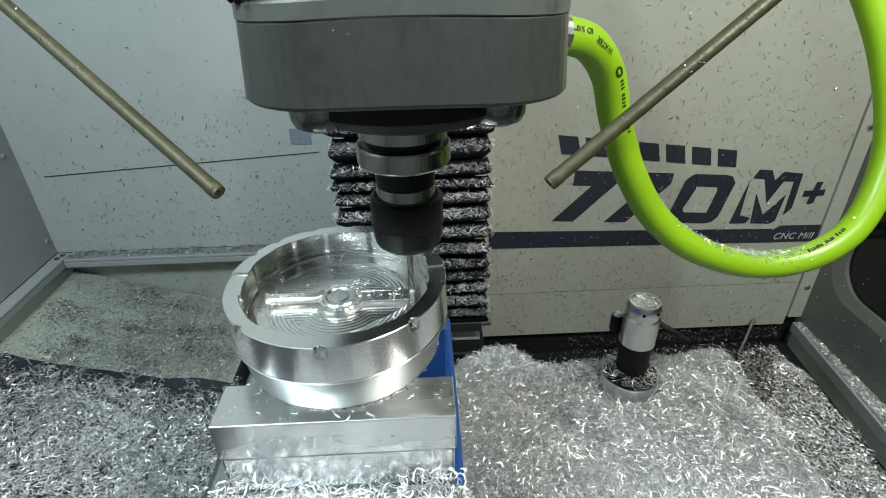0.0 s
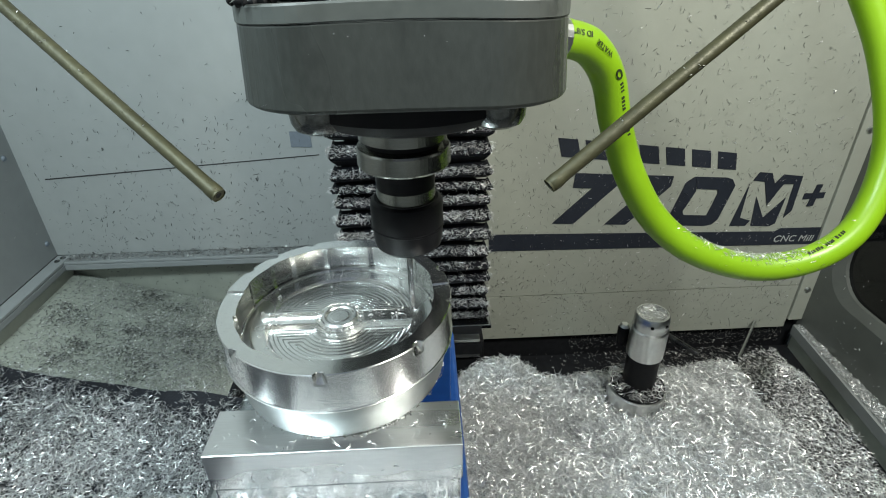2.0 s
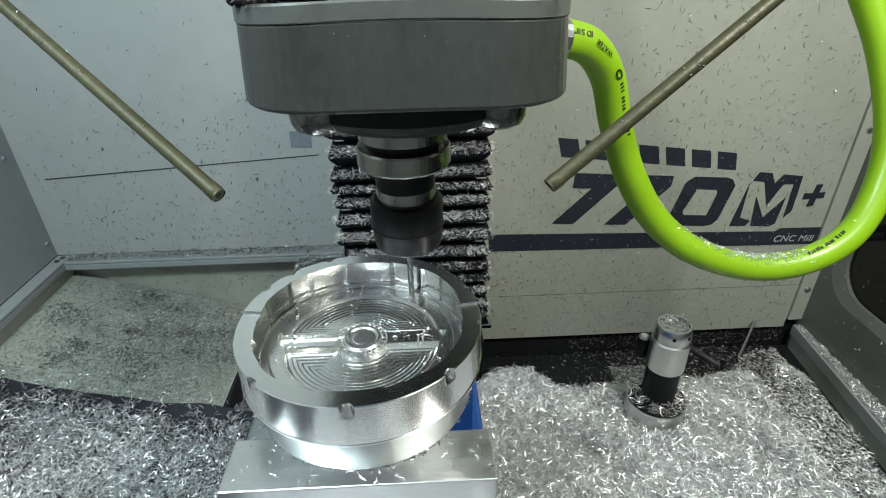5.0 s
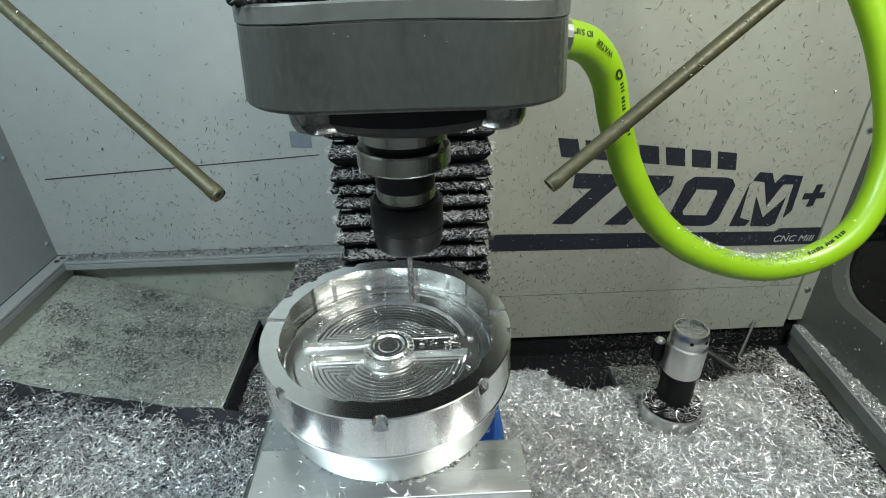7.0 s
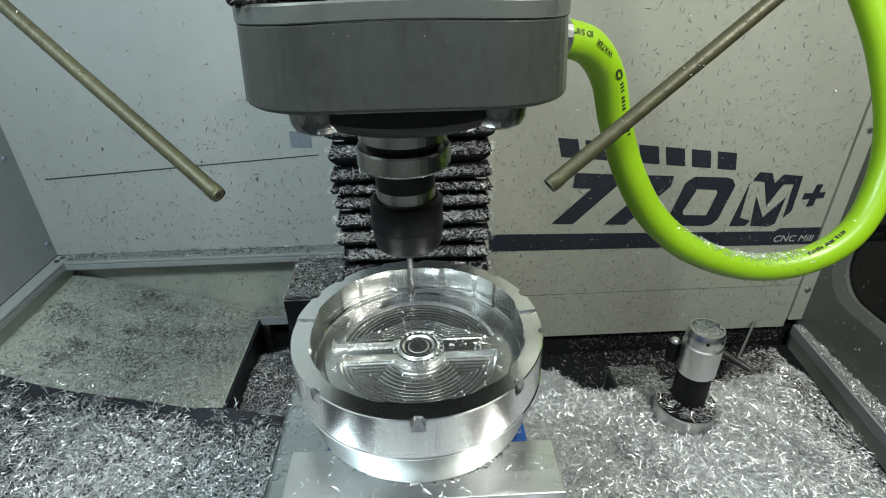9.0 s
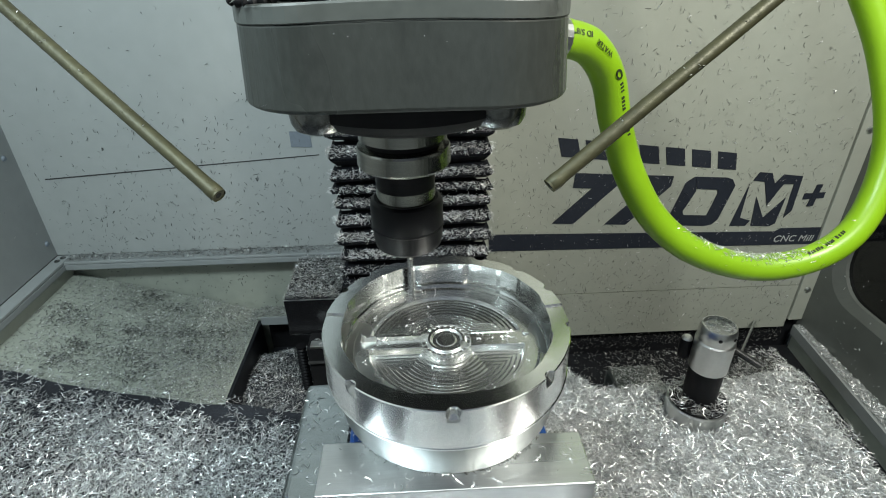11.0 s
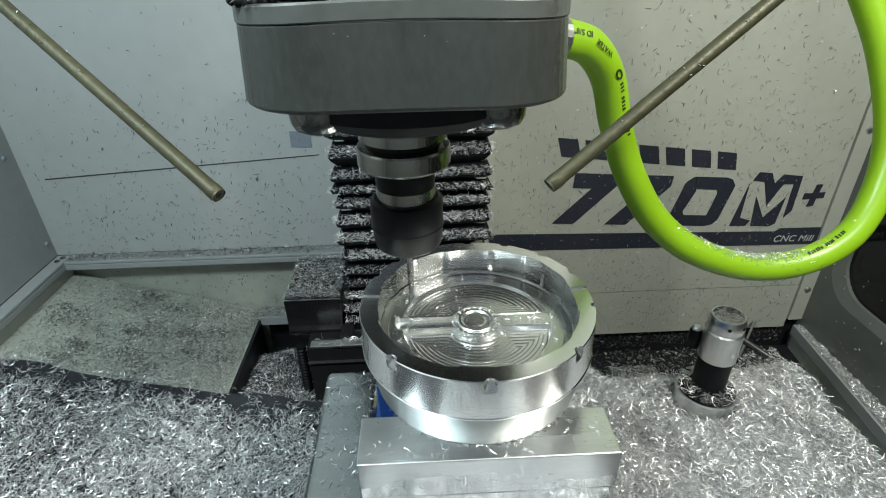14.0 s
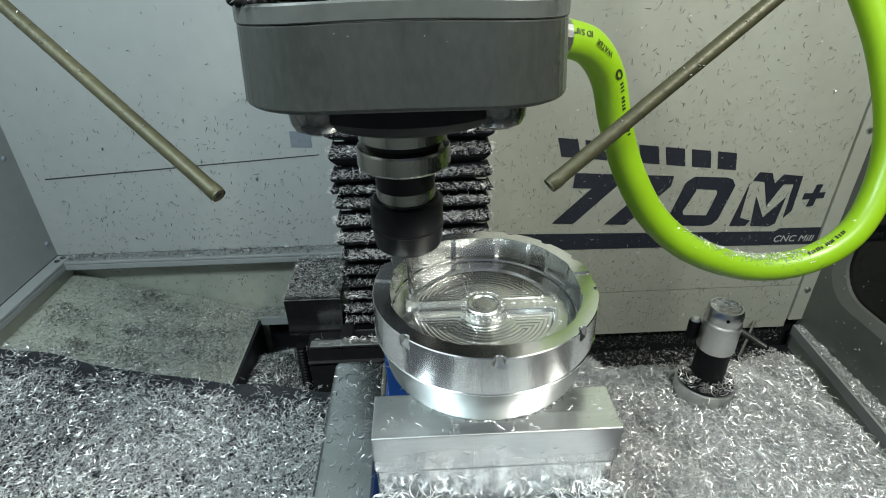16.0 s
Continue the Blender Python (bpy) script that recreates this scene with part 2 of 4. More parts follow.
def build_walls():
    wall = thing("wall_back", "light grey painted sheet metal back panels", "wall", kind="structure")
    part("upper_panel", box(XL, -0.02, YB, YB + 0.01, -0.02, 1.0), M_WALL, wall)
    part("side_panel", box(-0.016, 0.592, YB, YB + 0.01, -0.122, 1.0), M_WARM_GREY, wall)
    part("skirt_panel", box(0.02, 0.592, YB, YB + 0.01, -0.205, -0.1235), M_WARM_GREY, wall)
    part("seam", box(0.02, 0.592, YB + 0.004, YB + 0.006, -0.126, -0.118), M_SEAM, wall)
    part("seam", prism([(-0.485, 0.0930), (-0.126, 0.1150), (-0.126, 0.1162), (-0.485, 0.0945)], YB - 0.0006, YB + 0.001), M_SEAM, wall)
    part("pan_wall", box(-0.684, -0.02, YB + 0.003, YB + 0.013, -0.30, -0.036), M_OLIVE, wall)
    trim = part("edge_trim", box(0.594, XR, YB - 0.003, YB + 0.007, -0.19, 1.0, 0.001), M_WARM_GREY, wall)
    for z in (0.127, -0.130, 0.33):
        s = lathe([(0, 0.004), (0.0035, 0.003), (0.005, 0), (0.005, -0.003)], 16)
        bmesh.ops.transform(s, matrix=pose(0.606, YB - 0.003, z, 90), verts=s.verts)
        part("screw", s, M_SATIN, trim, smooth=True)
    part("sticker", prism([(-0.1605, 0.1275), (-0.1335, 0.1262), (-0.1345, 0.1475), (-0.160, 0.1478)], YB - 0.001, YB), M_TAG, wall, "small grey square sticker")
    left = thing("wall_left", "grey painted left side wall of the enclosure", "wall", kind="structure")
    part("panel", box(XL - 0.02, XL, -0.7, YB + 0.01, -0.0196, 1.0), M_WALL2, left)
    for y, z in ((0.410, 0.004), (0.402, 0.13)):
        s = lathe([(0, 0.0028), (0.0025, 0.0022), (0.0038, 0), (0.0038, -0.003)], 16)
        bmesh.ops.transform(s, matrix=pose(XL, y, z, 0, 90), verts=s.verts)
        part("screw", s, M_TAG, left, smooth=True)
    # Unseen sheets added to close the pan's left end against outside light.
    part("pan_light_cover", box(-0.70, XL - 0.0205, -0.7, YB + 0.01, -0.0195, -0.016), M_WALL2, left)
    part("pan_light_side", box(-0.70, -0.685, -0.7, YB + 0.01, -0.30, -0.02), M_OLIVE, left)
    right = thing("wall_right", "grey right side wall, shade put into its colour, with a rounded window opening", "wall", kind="structure")
    # the side wall round a rounded window opening
    n, rad = 8, 0.052
    y0, y1, z0, z1 = -0.35, 0.386, -0.106, 0.55
    loop = []
    for cy, cz, a0 in ((y1 - rad, z1 - rad, 0), (y0 + rad, z1 - rad, 90), (y0 + rad, z0 + rad, 180), (y1 - rad, z0 + rad, 270)):
        for i in range(n + 1):
            a = radians(a0 + 90 * i / n)
            loop.append((cy + rad * math.cos(a), cz + rad * math.sin(a)))
    bm = bmesh.new()
    outer, ya, yb, za, zb = [], -0.72, YB + 0.005, -0.32, 1.0
    for q, (y, z) in enumerate(loop):
        corner, i = divmod(q, n + 1)
        cy, cz = ((yb, zb), (ya, zb), (ya, za), (yb, za))[corner]
        if i == n // 2:
            outer.append((cy, cz))
        elif (i < n // 2) == (corner in (0, 2)):
            outer.append((cy, z))
        else:
            outer.append((y, cz))
    wide = [(y + (0.014 if y > 0 else -0.014), z + (0.014 if z > 0.2 else -0.014)) for y, z in loop]
    rings = [[bm.verts.new((x, y, z)) for y, z in l] for x, l in ((XR, outer), (XR, wide), (XR + 0.006, loop), (XR + 0.012, loop))]
    m = len(loop)
    for a, b in zip(rings, rings[1:]):
        for i in range(m):
            bm.faces.new((a[i], a[(i + 1) % m], b[(i + 1) % m], b[i]))
    bmesh.ops.recalc_face_normals(bm, faces=bm.faces)
    part("panel", bm, M_SHADE_GREY, right)
    # Unseen outer sheet added to keep world light out behind the window.
    part("side_light_block", box(XR + 0.045, XR + 0.06, -0.75, YB + 0.02, -0.32, 1.0), M_WALL2, right)
    win = thing("window_1", "dark tinted rounded side window", "window", kind="structure")
    part("pane", box(XR + 0.0115, XR + 0.016, y0 - 0.02, y1 + 0.02, z0 - 0.02, z1 + 0.02), M_GLASS, win)
    # Unseen wall added behind the camera; its doorway lets in soft world light.
    front = thing("unseen_front_wall", "unseen grey front wall with an open doorway, added for light and reflections", "wall", kind="structure")
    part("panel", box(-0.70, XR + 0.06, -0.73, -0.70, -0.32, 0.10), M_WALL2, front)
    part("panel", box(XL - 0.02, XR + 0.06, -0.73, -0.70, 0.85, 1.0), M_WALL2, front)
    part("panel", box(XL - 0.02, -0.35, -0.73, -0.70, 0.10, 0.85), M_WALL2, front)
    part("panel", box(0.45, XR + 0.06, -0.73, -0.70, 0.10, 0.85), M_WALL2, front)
    # Unseen roof, added so that bounced light and reflections stay enclosed.
    top = tagged(part("ceiling", box(XL - 0.02, XR + 0.06, -0.73, YB + 0.02, 1.0, 1.02), M_WALL2), "unseen grey roof, added to close in bounced light", "ceiling", kind="structure")
    fl = thing("floor", "dark sump floor under the table with fine chips", "floor", kind="structure")
    part("pan", box(-0.70, XR + 0.06, -0.73, YB + 0.02, -0.32, -0.30), M_IRON, fl)
    part("sump_shelf", box(0.06, XR, 0.0, YB, -0.30, -0.245), M_IRON, fl)
    # Dark backing stands in for the shaded gap below the back panel.
    part("gap_shade_backing", box(-0.02, XR, YB + 0.012, YB + 0.03, -0.30, -0.1), M_IRON, fl)
    # Unseen sheet added behind the panels to stop light leaking in.
    part("rear_light_block", box(-0.70, XR + 0.06, YB + 0.032, YB + 0.04, -0.32, 1.0), M_WALL2, fl)


def build_ledges():
    t = thing("ledge_left", "grey folded sheet metal ledge along the pan edge", "ledge", kind="structure")
    part("top_flange", box(-0.4915, -0.10, YB - 0.022, YB - 0.0005, -0.024, -0.020, 0.001), M_WALL2, t)
    part("lip", box(-0.4918, -0.10, YB - 0.022, YB - 0.017, -0.033, -0.0245, 0.001), M_WALL2, t)
    part("side_flange", box(XL + 0.0005, -0.492, -0.3, YB - 0.001, -0.024, -0.020, 0.001), M_WALL2, t)
    part("side_lip", box(-0.497, -0.492, -0.3, YB - 0.0015, -0.033, -0.0245, 0.001), M_WALL2, t)
    part("side_drop", box(-0.503, -0.498, 0.262, YB - 0.001, -0.30, -0.0335), M_OLIVE, t)
    for x, y in ((-0.5015, 0.402), (-0.4985, 0.411)):
        part("screw", lathe([(0, -0.0178), (0.0012, -0.0176), (0.0020, -0.0184), (0.0036, -0.0188), (0.0038, -0.0202)], 16, (x, y, 0)), M_WET, t, "small oily screw", smooth=True)
    r = thing("ledge_right", "grey sheet metal ledge strewn with chips", "ledge", kind="structure")
    part("top_flange", prism_z([(0.608, YB - 0.005), (XR - 0.0005, YB - 0.005), (XR - 0.0005, -0.2), (0.5555, -0.2)], -0.204, -0.199), M_WALL2, r)
    part("lip", prism_z([(0.6035, YB - 0.005), (0.6075, YB - 0.005), (0.5550, -0.2), (0.5510, -0.2)], -0.216, -0.1985), M_WALL2, r)
    part("drop", prism_z([(0.608, YB - 0.006), (0.613, YB - 0.006), (0.5615, -0.2), (0.5565, -0.2)], -0.30, -0.205), M_OLIVE, r)


def build_tray():
    t = thing("chip_tray", "sloping olive grey chip tray littered with swarf", "tray", kind="structure")
    part("plate", prism([(-0.4975, -0.0505), (-0.2445, -0.1300), (-0.2445, -0.1350), (-0.4975, -0.0555)], 0.205, YB), M_OLIVE, t)
    part("edge", box(-0.2442, -0.2390, -0.1, 0.392, -0.20, -0.1285, 0.001), M_IRON, t)
    part("rear_shelf", box(-0.2442, -0.12, 0.392, YB, -0.127, -0.122, 0.001), M_OLIVE, t)
    part("rear_lip", box(-0.2388, -0.12, 0.389, 0.3915, -0.1345, -0.1215), M_WALL2, t)
    # Black sheet over the olive pan wall, for the shade under the shelf.
    part("pit_shade", box(-0.2388, -0.10, YB - 0.004, YB + 0.002, -0.20, -0.1275), M_BLACK, t)
    x, y, g = spread(900, -0.243, -0.165, 0.391, YB - 0.004, 10)
    swarf("shelf_swarf", np.stack([x, y, -0.1212 + g.uniform(0, 0.003, len(x))], 1), M_CHIPD, t, "grey swarf along the rear shelf", (0.002, 0.006), (0.0004, 0.0009), tilt=0.4, seed=11)
    part("pit_floor", box(-0.2388, -0.10, -0.1, YB, -0.215, -0.20), M_IRON, t)
    x, y, g = spread(21000, -0.496, -0.246, 0.208, YB, 5)
    keep = g.uniform(0, 1, len(x)) < np.clip(0.22 + 0.9 * (x + 0.46) / 0.2 + 0.25 * np.sin(x * 50) * np.sin(y * 43), 0.22, 1)
    x, y = x[keep], y[keep]
    z = -0.0505 - (x + 0.4975) * 0.3142 + 0.001
    swarf("tray_swarf", np.stack([x, y, z], 1), M_CHIPD, t, "fine grey aluminium swarf", (0.0015, 0.005), (0.0004, 0.0009), tilt=0.4, seed=6)
    x, y, g = spread(4800, -0.48, -0.246, 0.208, YB, 15)
    z = -0.0505 - (x + 0.4975) * 0.3142 + 0.002
    swarf("bright_swarf", np.stack([x, y, z], 1), M_CHIP, t, "bright aluminium swarf", (0.0015, 0.005), (0.0003, 0.0008), tilt=0.5, seed=16)
    g = np.random.default_rng(17)
    cx, cy, cs = g.uniform(-0.47, -0.27, 26), g.uniform(0.22, 0.40, 26), g.uniform(0.005, 0.012, 26)
    k = g.integers(0, 26, 2200)
    x, y = cx[k] + g.normal(0, 1, 2200) * cs[k] * 1.5, np.minimum(cy[k] + g.normal(0, 1, 2200) * cs[k], YB - 0.004)
    z = -0.0505 - (x + 0.4975) * 0.3142 + 0.0015 + g.uniform(0, 0.003, 2200)
    ok = (x > -0.490) & (x < -0.248)
    swarf("clump_swarf", np.stack([x, y, z], 1)[ok], M_FLAKE, t, "dark clumps of swarf", (0.002, 0.006), (0.0005, 0.001), tilt=0.5, seed=18)
    ok &= g.uniform(0, 1, 2200) < 0.25
    swarf("clump_glints", np.stack([x, y, z + 0.0015], 1)[ok], M_CHIP, t, "bright bits in the clumps", (0.001, 0.004), (0.0004, 0.0008), tilt=0.5, seed=19)
    bm = bmesh.new()
    pit = lambda x, y: -0.156 + 0.004 * math.sin(x * 60) + 0.003 * math.sin(y * 70 + x * 30) - 1.4 * max(0, y - 0.350)
    grid = [[bm.verts.new((-0.2385 + 0.115 * i / 24, 0.12 + 0.26 * j / 40, max(-0.1995, pit(-0.2385 + 0.115 * i / 24, 0.12 + 0.26 * j / 40)))) for j in range(41)] for i in range(25)]
    for i in range(24):
        for j in range(40):
            bm.faces.new((grid[i][j], grid[i + 1][j], grid[i + 1][j + 1], grid[i][j + 1]))
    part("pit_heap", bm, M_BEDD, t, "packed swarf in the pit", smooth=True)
    x, y, g = spread(8000, -0.237, -0.125, 0.20, 0.378, 7)
    z = np.array([max(-0.199, pit(a, b)) for a, b in zip(x, y)]) + 0.001 + g.uniform(0, 0.004, len(x))
    keep = g.uniform(0, 1, len(x)) < 0.62
    swarf("pit_swarf", np.stack([x, y, z], 1)[keep], M_CHIPD, t, "fine grey aluminium swarf", (0.003, 0.008), (0.0003, 0.0008), tilt=0.5, seed=8)
    swarf("pit_glints", np.stack([x, y, z], 1)[~keep], M_CHIP, t, "fine bright aluminium swarf", (0.003, 0.007), (0.0003, 0.0006), tilt=0.5, seed=9)


def build_wall_chips():
    """Slivers stuck to the walls and lying along the ledges."""
    to_wall = ((1, 0, 0), (0, 0, 1), (0, -1, 0))
    x, z, g = spread(4600, 0.09, 0.59, -0.20, 0.36, 21)
    keep = g.uniform(0, 1, len(x)) < np.clip(1.15 - (z + 0.2) * 1.9, 0.28, 1)
    x, z = x[keep], z[keep]
    w1 = swarf("swarf_scatter", np.stack([x, np.full(len(x), YB - 0.0012), z], 1), M_FLAKE, None, "", (0.003, 0.009), (0.00025, 0.0007), (0.3, 2.2), tilt=0.25, basis=to_wall, yaw=(1.35, 0.7), seed=22)
    tagged(w1, "aluminium slivers stuck to the back panel, darkened with their shadows", "metal chips", kind="stuff")
    x, z, g = spread(800, 0.09, 0.59, -0.20, 0.36, 121)
    w1b = swarf("swarf_scatter", np.stack([x, np.full(len(x), YB - 0.0014), z], 1), M_CHIP, None, "", (0.002, 0.007), (0.0004, 0.0009), (0.3, 2.5), tilt=0.15, basis=to_wall, seed=122)
    tagged(w1b, "bright aluminium slivers stuck to the back panel", "metal chips", kind="stuff")
    x, z, g = spread(1900, -0.50, -0.12, -0.018, 0.33, 23)
    keep = g.uniform(0, 1, len(x)) < np.clip(1.0 - z * 4.0, 0.05, 1)
    x, z = x[keep], z[keep]
    w2 = swarf("swarf_scatter", np.stack([x, np.full(len(x), YB - 0.0012), z], 1), M_FLAKE, None, "", (0.002, 0.007), (0.0003, 0.0008), (0.3, 2.2), tilt=0.25, basis=to_wall, yaw=(1.4, 0.7), seed=24)
    tagged(w2, "aluminium slivers stuck to the back panel, darkened with their shadows", "metal chips", kind="stuff")
    x, z, g = spread(220, -0.49, -0.20, -0.12, -0.04, 25)
    w3 = swarf("swarf_scatter", np.stack([x, np.full(len(x), YB + 0.0018), z], 1), M_FLAKE, None, "", (0.002, 0.005), (0.0005, 0.001), (0.3, 2.2), tilt=0.1, basis=to_wall, yaw=(1.4, 0.7), seed=26)
    tagged(w3, "slivers stuck to the pan wall, darkened with their shadows", "metal chips", kind="stuff")
    x, y, g = spread(1300, -0.49, -0.10, YB - 0.02, YB - 0.002, 27)
    w4 = swarf("ledge_swarf", np.stack([x, y, -0.0195 + g.uniform(0, 0.003, len(x))], 1), M_CHIPD, None, "", (0.003, 0.007), seed=28)
    tagged(w4, "grey swarf lying along the ledge", "metal chips", kind="stuff")
    x, y, g = spread(12000, 0.555, XR - 0.002, 0.05, YB - 0.01, 29)
    w5 = swarf("ledge_swarf", np.stack([x, y, -0.1985 + g.uniform(0, 0.004, len(x))], 1)[x > 0.608 - (YB - y) * 0.085], M_CHIP, None, "", (0.003, 0.007), (0.0006, 0.0012), seed=30)
    tagged(w5, "bright swarf lying along the right ledge", "metal chips", kind="stuff")
    x, y, g = spread(7500, 0.07, 0.565, 0.15, YB, 31)
    keep = g.uniform(0, 1, len(x)) < np.clip((x - 0.21) * 7, 0.04, 1)
    w6 = swarf("sump_swarf", np.stack([x, y, -0.2435 + g.uniform(0, 0.004, len(x))], 1)[keep], M_CHIPD, None, "", (0.003, 0.008), (0.0006, 0.0012), seed=32)
    tagged(w6, "fine swarf on the dark sump shelf", "metal chips", kind="stuff")
    x, y, g = spread(1500, 0.07, 0.565, 0.15, YB, 131)
    keep = g.uniform(0, 1, len(x)) < np.clip((x - 0.21) * 7, 0.04, 1)
    w6b = swarf("sump_swarf", np.stack([x, y, -0.242 + g.uniform(0, 0.004, len(x))], 1)[keep], M_CHIP, None, "", (0.003, 0.007), (0.0004, 0.0008), seed=132)
    tagged(w6b, "bright slivers on the dark sump shelf", "metal chips", kind="stuff")
    x, z, g = spread(1000, 0.24, 0.60, -0.244, -0.203, 133)
    w7 = swarf("sump_swarf", np.stack([x, np.full(len(x), YB + 0.0108), z], 1), M_CHIPD, None, "", (0.002, 0.006), (0.0004, 0.0009), basis=to_wall, tilt=0.2, seed=134)
    tagged(w7, "grey slivers stuck under the back panel", "metal chips", kind="stuff")
    heap = thing("swarf_heap", "static heap of swarf beside the table end", "metal chips", kind="stuff")
    bm = bmesh.new()
    nx, ny = 40, 60
    hz = lambda x, y: -0.108 + 0.004 * math.sin(x * 61 + y * 33) + 0.003 * math.sin(y * 71) - 1.2 * max(0, y - 0.15 - 1.6 * max(0, x - 0.385))
    grid = [[bm.verts.new((0.28 + 0.175 * i / nx, -0.15 + 0.46 * j / ny, hz(0.28 + 0.175 * i / nx, -0.15 + 0.46 * j / ny) if i < nx and j < ny else -0.26)) for j in range(ny + 1)] for i in range(nx + 1)]
    for i in range(nx):
        for j in range(ny):
            bm.faces.new((grid[i][j], grid[i + 1][j], grid[i + 1][j + 1], grid[i][j + 1]))
    part("swarf_bed", bm, M_BED, heap, "packed fine swarf, darkened for the shaded gaps", smooth=True)
    x, y, g = spread(20000, 0.28, 0.455, 0.0, 0.31, 33)
    z = np.maximum(np.array([hz(a, b) for a, b in zip(x, y)]), -0.243) + 0.001 + g.uniform(0, 0.004, len(x))
    swarf("loose_swarf", np.stack([x, y, z], 1), M_CHIP, heap, "bright fine swarf", (0.004, 0.010), (0.0004, 0.0008), seed=34)
    x = np.full(90, XL + 0.001)
    y, z, g = spread(90, 0.1, 0.41, -0.01, 0.25, 35)
    w8 = swarf("swarf_scatter", np.stack([x, y, z], 1), M_CHIPD, None, "", (0.002, 0.005), (0.0005, 0.001), basis=((0, 1, 0), (0, 0, 1), (1, 0, 0)), tilt=0.1, seed=36)
    tagged(w8, "few slivers stuck to the left wall", "metal chips", kind="stuff")
    x = np.full(90, XR - 0.001)
    y, z, g = spread(90, 0.05, 0.41, -0.19, -0.06, 37)
    w9 = swarf("swarf_scatter", np.stack([x, y, z], 1), M_CHIP, None, "", (0.002, 0.005), (0.0005, 0.001), basis=((0, 1, 0), (0, 0, 1), (-1, 0, 0)), tilt=0.1, seed=38)
    tagged(w9, "few slivers stuck to the right wall", "metal chips", kind="stuff")


# ---- printed lettering on the back panel ----
def quad_map(c, u, v):
    """A place inside the quad c (bottom left, bottom right, top right, top left)."""
    a, b, d, e = c
    return ((1 - u) * (1 - v) * a[0] + u * (1 - v) * b[0] + u * v * d[0] + (1 - u) * v * e[0],
            (1 - u) * (1 - v) * a[1] + u * (1 - v) * b[1] + u * v * d[1] + (1 - u) * v * e[1])


def build_print():
    t = thing("printed_logo", "navy printed model graphics on the grey panel", "logo", kind="structure")
    y0, y1 = YB - 0.0012, YB - 0.0002

    def stroke(name, quad, poly, mat=M_PRINT):
        part(name, prism([quad_map(quad, u, v) for u, v in poly], y0, y1), mat, t)

    # the maker's row: seven slanted plain blocks
    row = ((0.1905, 0.1030), (0.4450, 0.0745), (0.4400, 0.0985), (0.1835, 0.1290))
    for i in range(7):
        u0, u1 = i / 7 + 0.016, (i + 1) / 7 - 0.024
        stroke("block", row, [(u0, 0.0), (u1, 0.0), (u1, 1.0), (u0, 1.0)])
    # model figures
    fig = ((0.190, 0.0020), (0.5290, -0.0170), (0.5330, 0.0570), (0.2010, 0.0790))
    for u in (0.0, 0.225):
        stroke("figure_seven", fig, [(u + 0.045, 1.0), (u + 0.235, 1.0), (u + 0.235, 0.80), (u + 0.09, 0.0), (u, 0.0), (u + 0.13, 0.72), (u + 0.05, 0.72)])
    z = fig
    stroke("figure_zero", z, [(0.49, 0.10), (0.53, 0.0), (0.66, 0.0), (0.655, 0.22), (0.555, 0.22), (0.545, 0.30), (0.575, 0.72), (0.555, 1.0), (0.545, 0.98), (0.52, 0.88)])
    stroke("figure_zero", z, [(0.555, 1.0), (0.575, 0.76), (0.665, 0.76), (0.67, 0.68), (0.655, 0.22), (0.66, 0.0), (0.69, 0.03), (0.71, 0.14), (0.735, 0.85), (0.715, 0.97), (0.69, 1.0)])
    stroke("slanted_mark", z, [(0.772, 0.008), (0.84, 0.013), (0.856, 0.124), (0.806, 0.184), (0.795, 0.894)])
    stroke("slanted_mark", z, [(0.865, 0.015), (0.947, 0.011), (0.97, 0.073), (0.974, 0.627), (0.907, 0.193), (0.844, 0.636)])
    stroke("slanted_mark", z, [(0.805, 0.956), (0.821, 1.124), (0.876, 1.117), (0.903, 0.91), (0.93, 1.096), (1.013, 1.073), (1.023, 0.355), (0.997, 0.201), (0.987, 0.912), (0.942, 0.906), (0.903, 0.458), (0.856, 0.943)])
    stroke("cross_mark", z, [(1.05, 0.60), (1.14, 0.64), (1.14, 0.76), (1.05, 0.72)])
    part("cross_mark", prism([quad_map(z, u, v) for u, v in ((1.08, 0.46), (1.105, 0.47), (1.115, 0.92), (1.09, 0.91))], y0 - 0.0004, y1), M_PRINT, t)
    # stripe and its tab
    part("stripe", prism([(0.10, -0.0400), (0.592, -0.0480), (0.592, -0.0205), (0.531, -0.0195), (0.523, -0.0245), (0.10, -0.0125)], y0, y1), M_PRINT, t, "navy stripe")
    txt = bpy.data.curves.new("caption", "FONT")
    txt.body, txt.size, txt.extrude, txt.shear, txt.space_character = "CNC Mill", 0.0148, 0.0002, 0.2, 1.05
    ob = new("caption", txt)
    ob.parent = t
    txt.materials.append(M_PALE)
    ob.matrix_basis = pose(0.5235, y0 - 0.0008, -0.0412, 90, 1.0, 0)
    tagged(ob, "pale lettering")


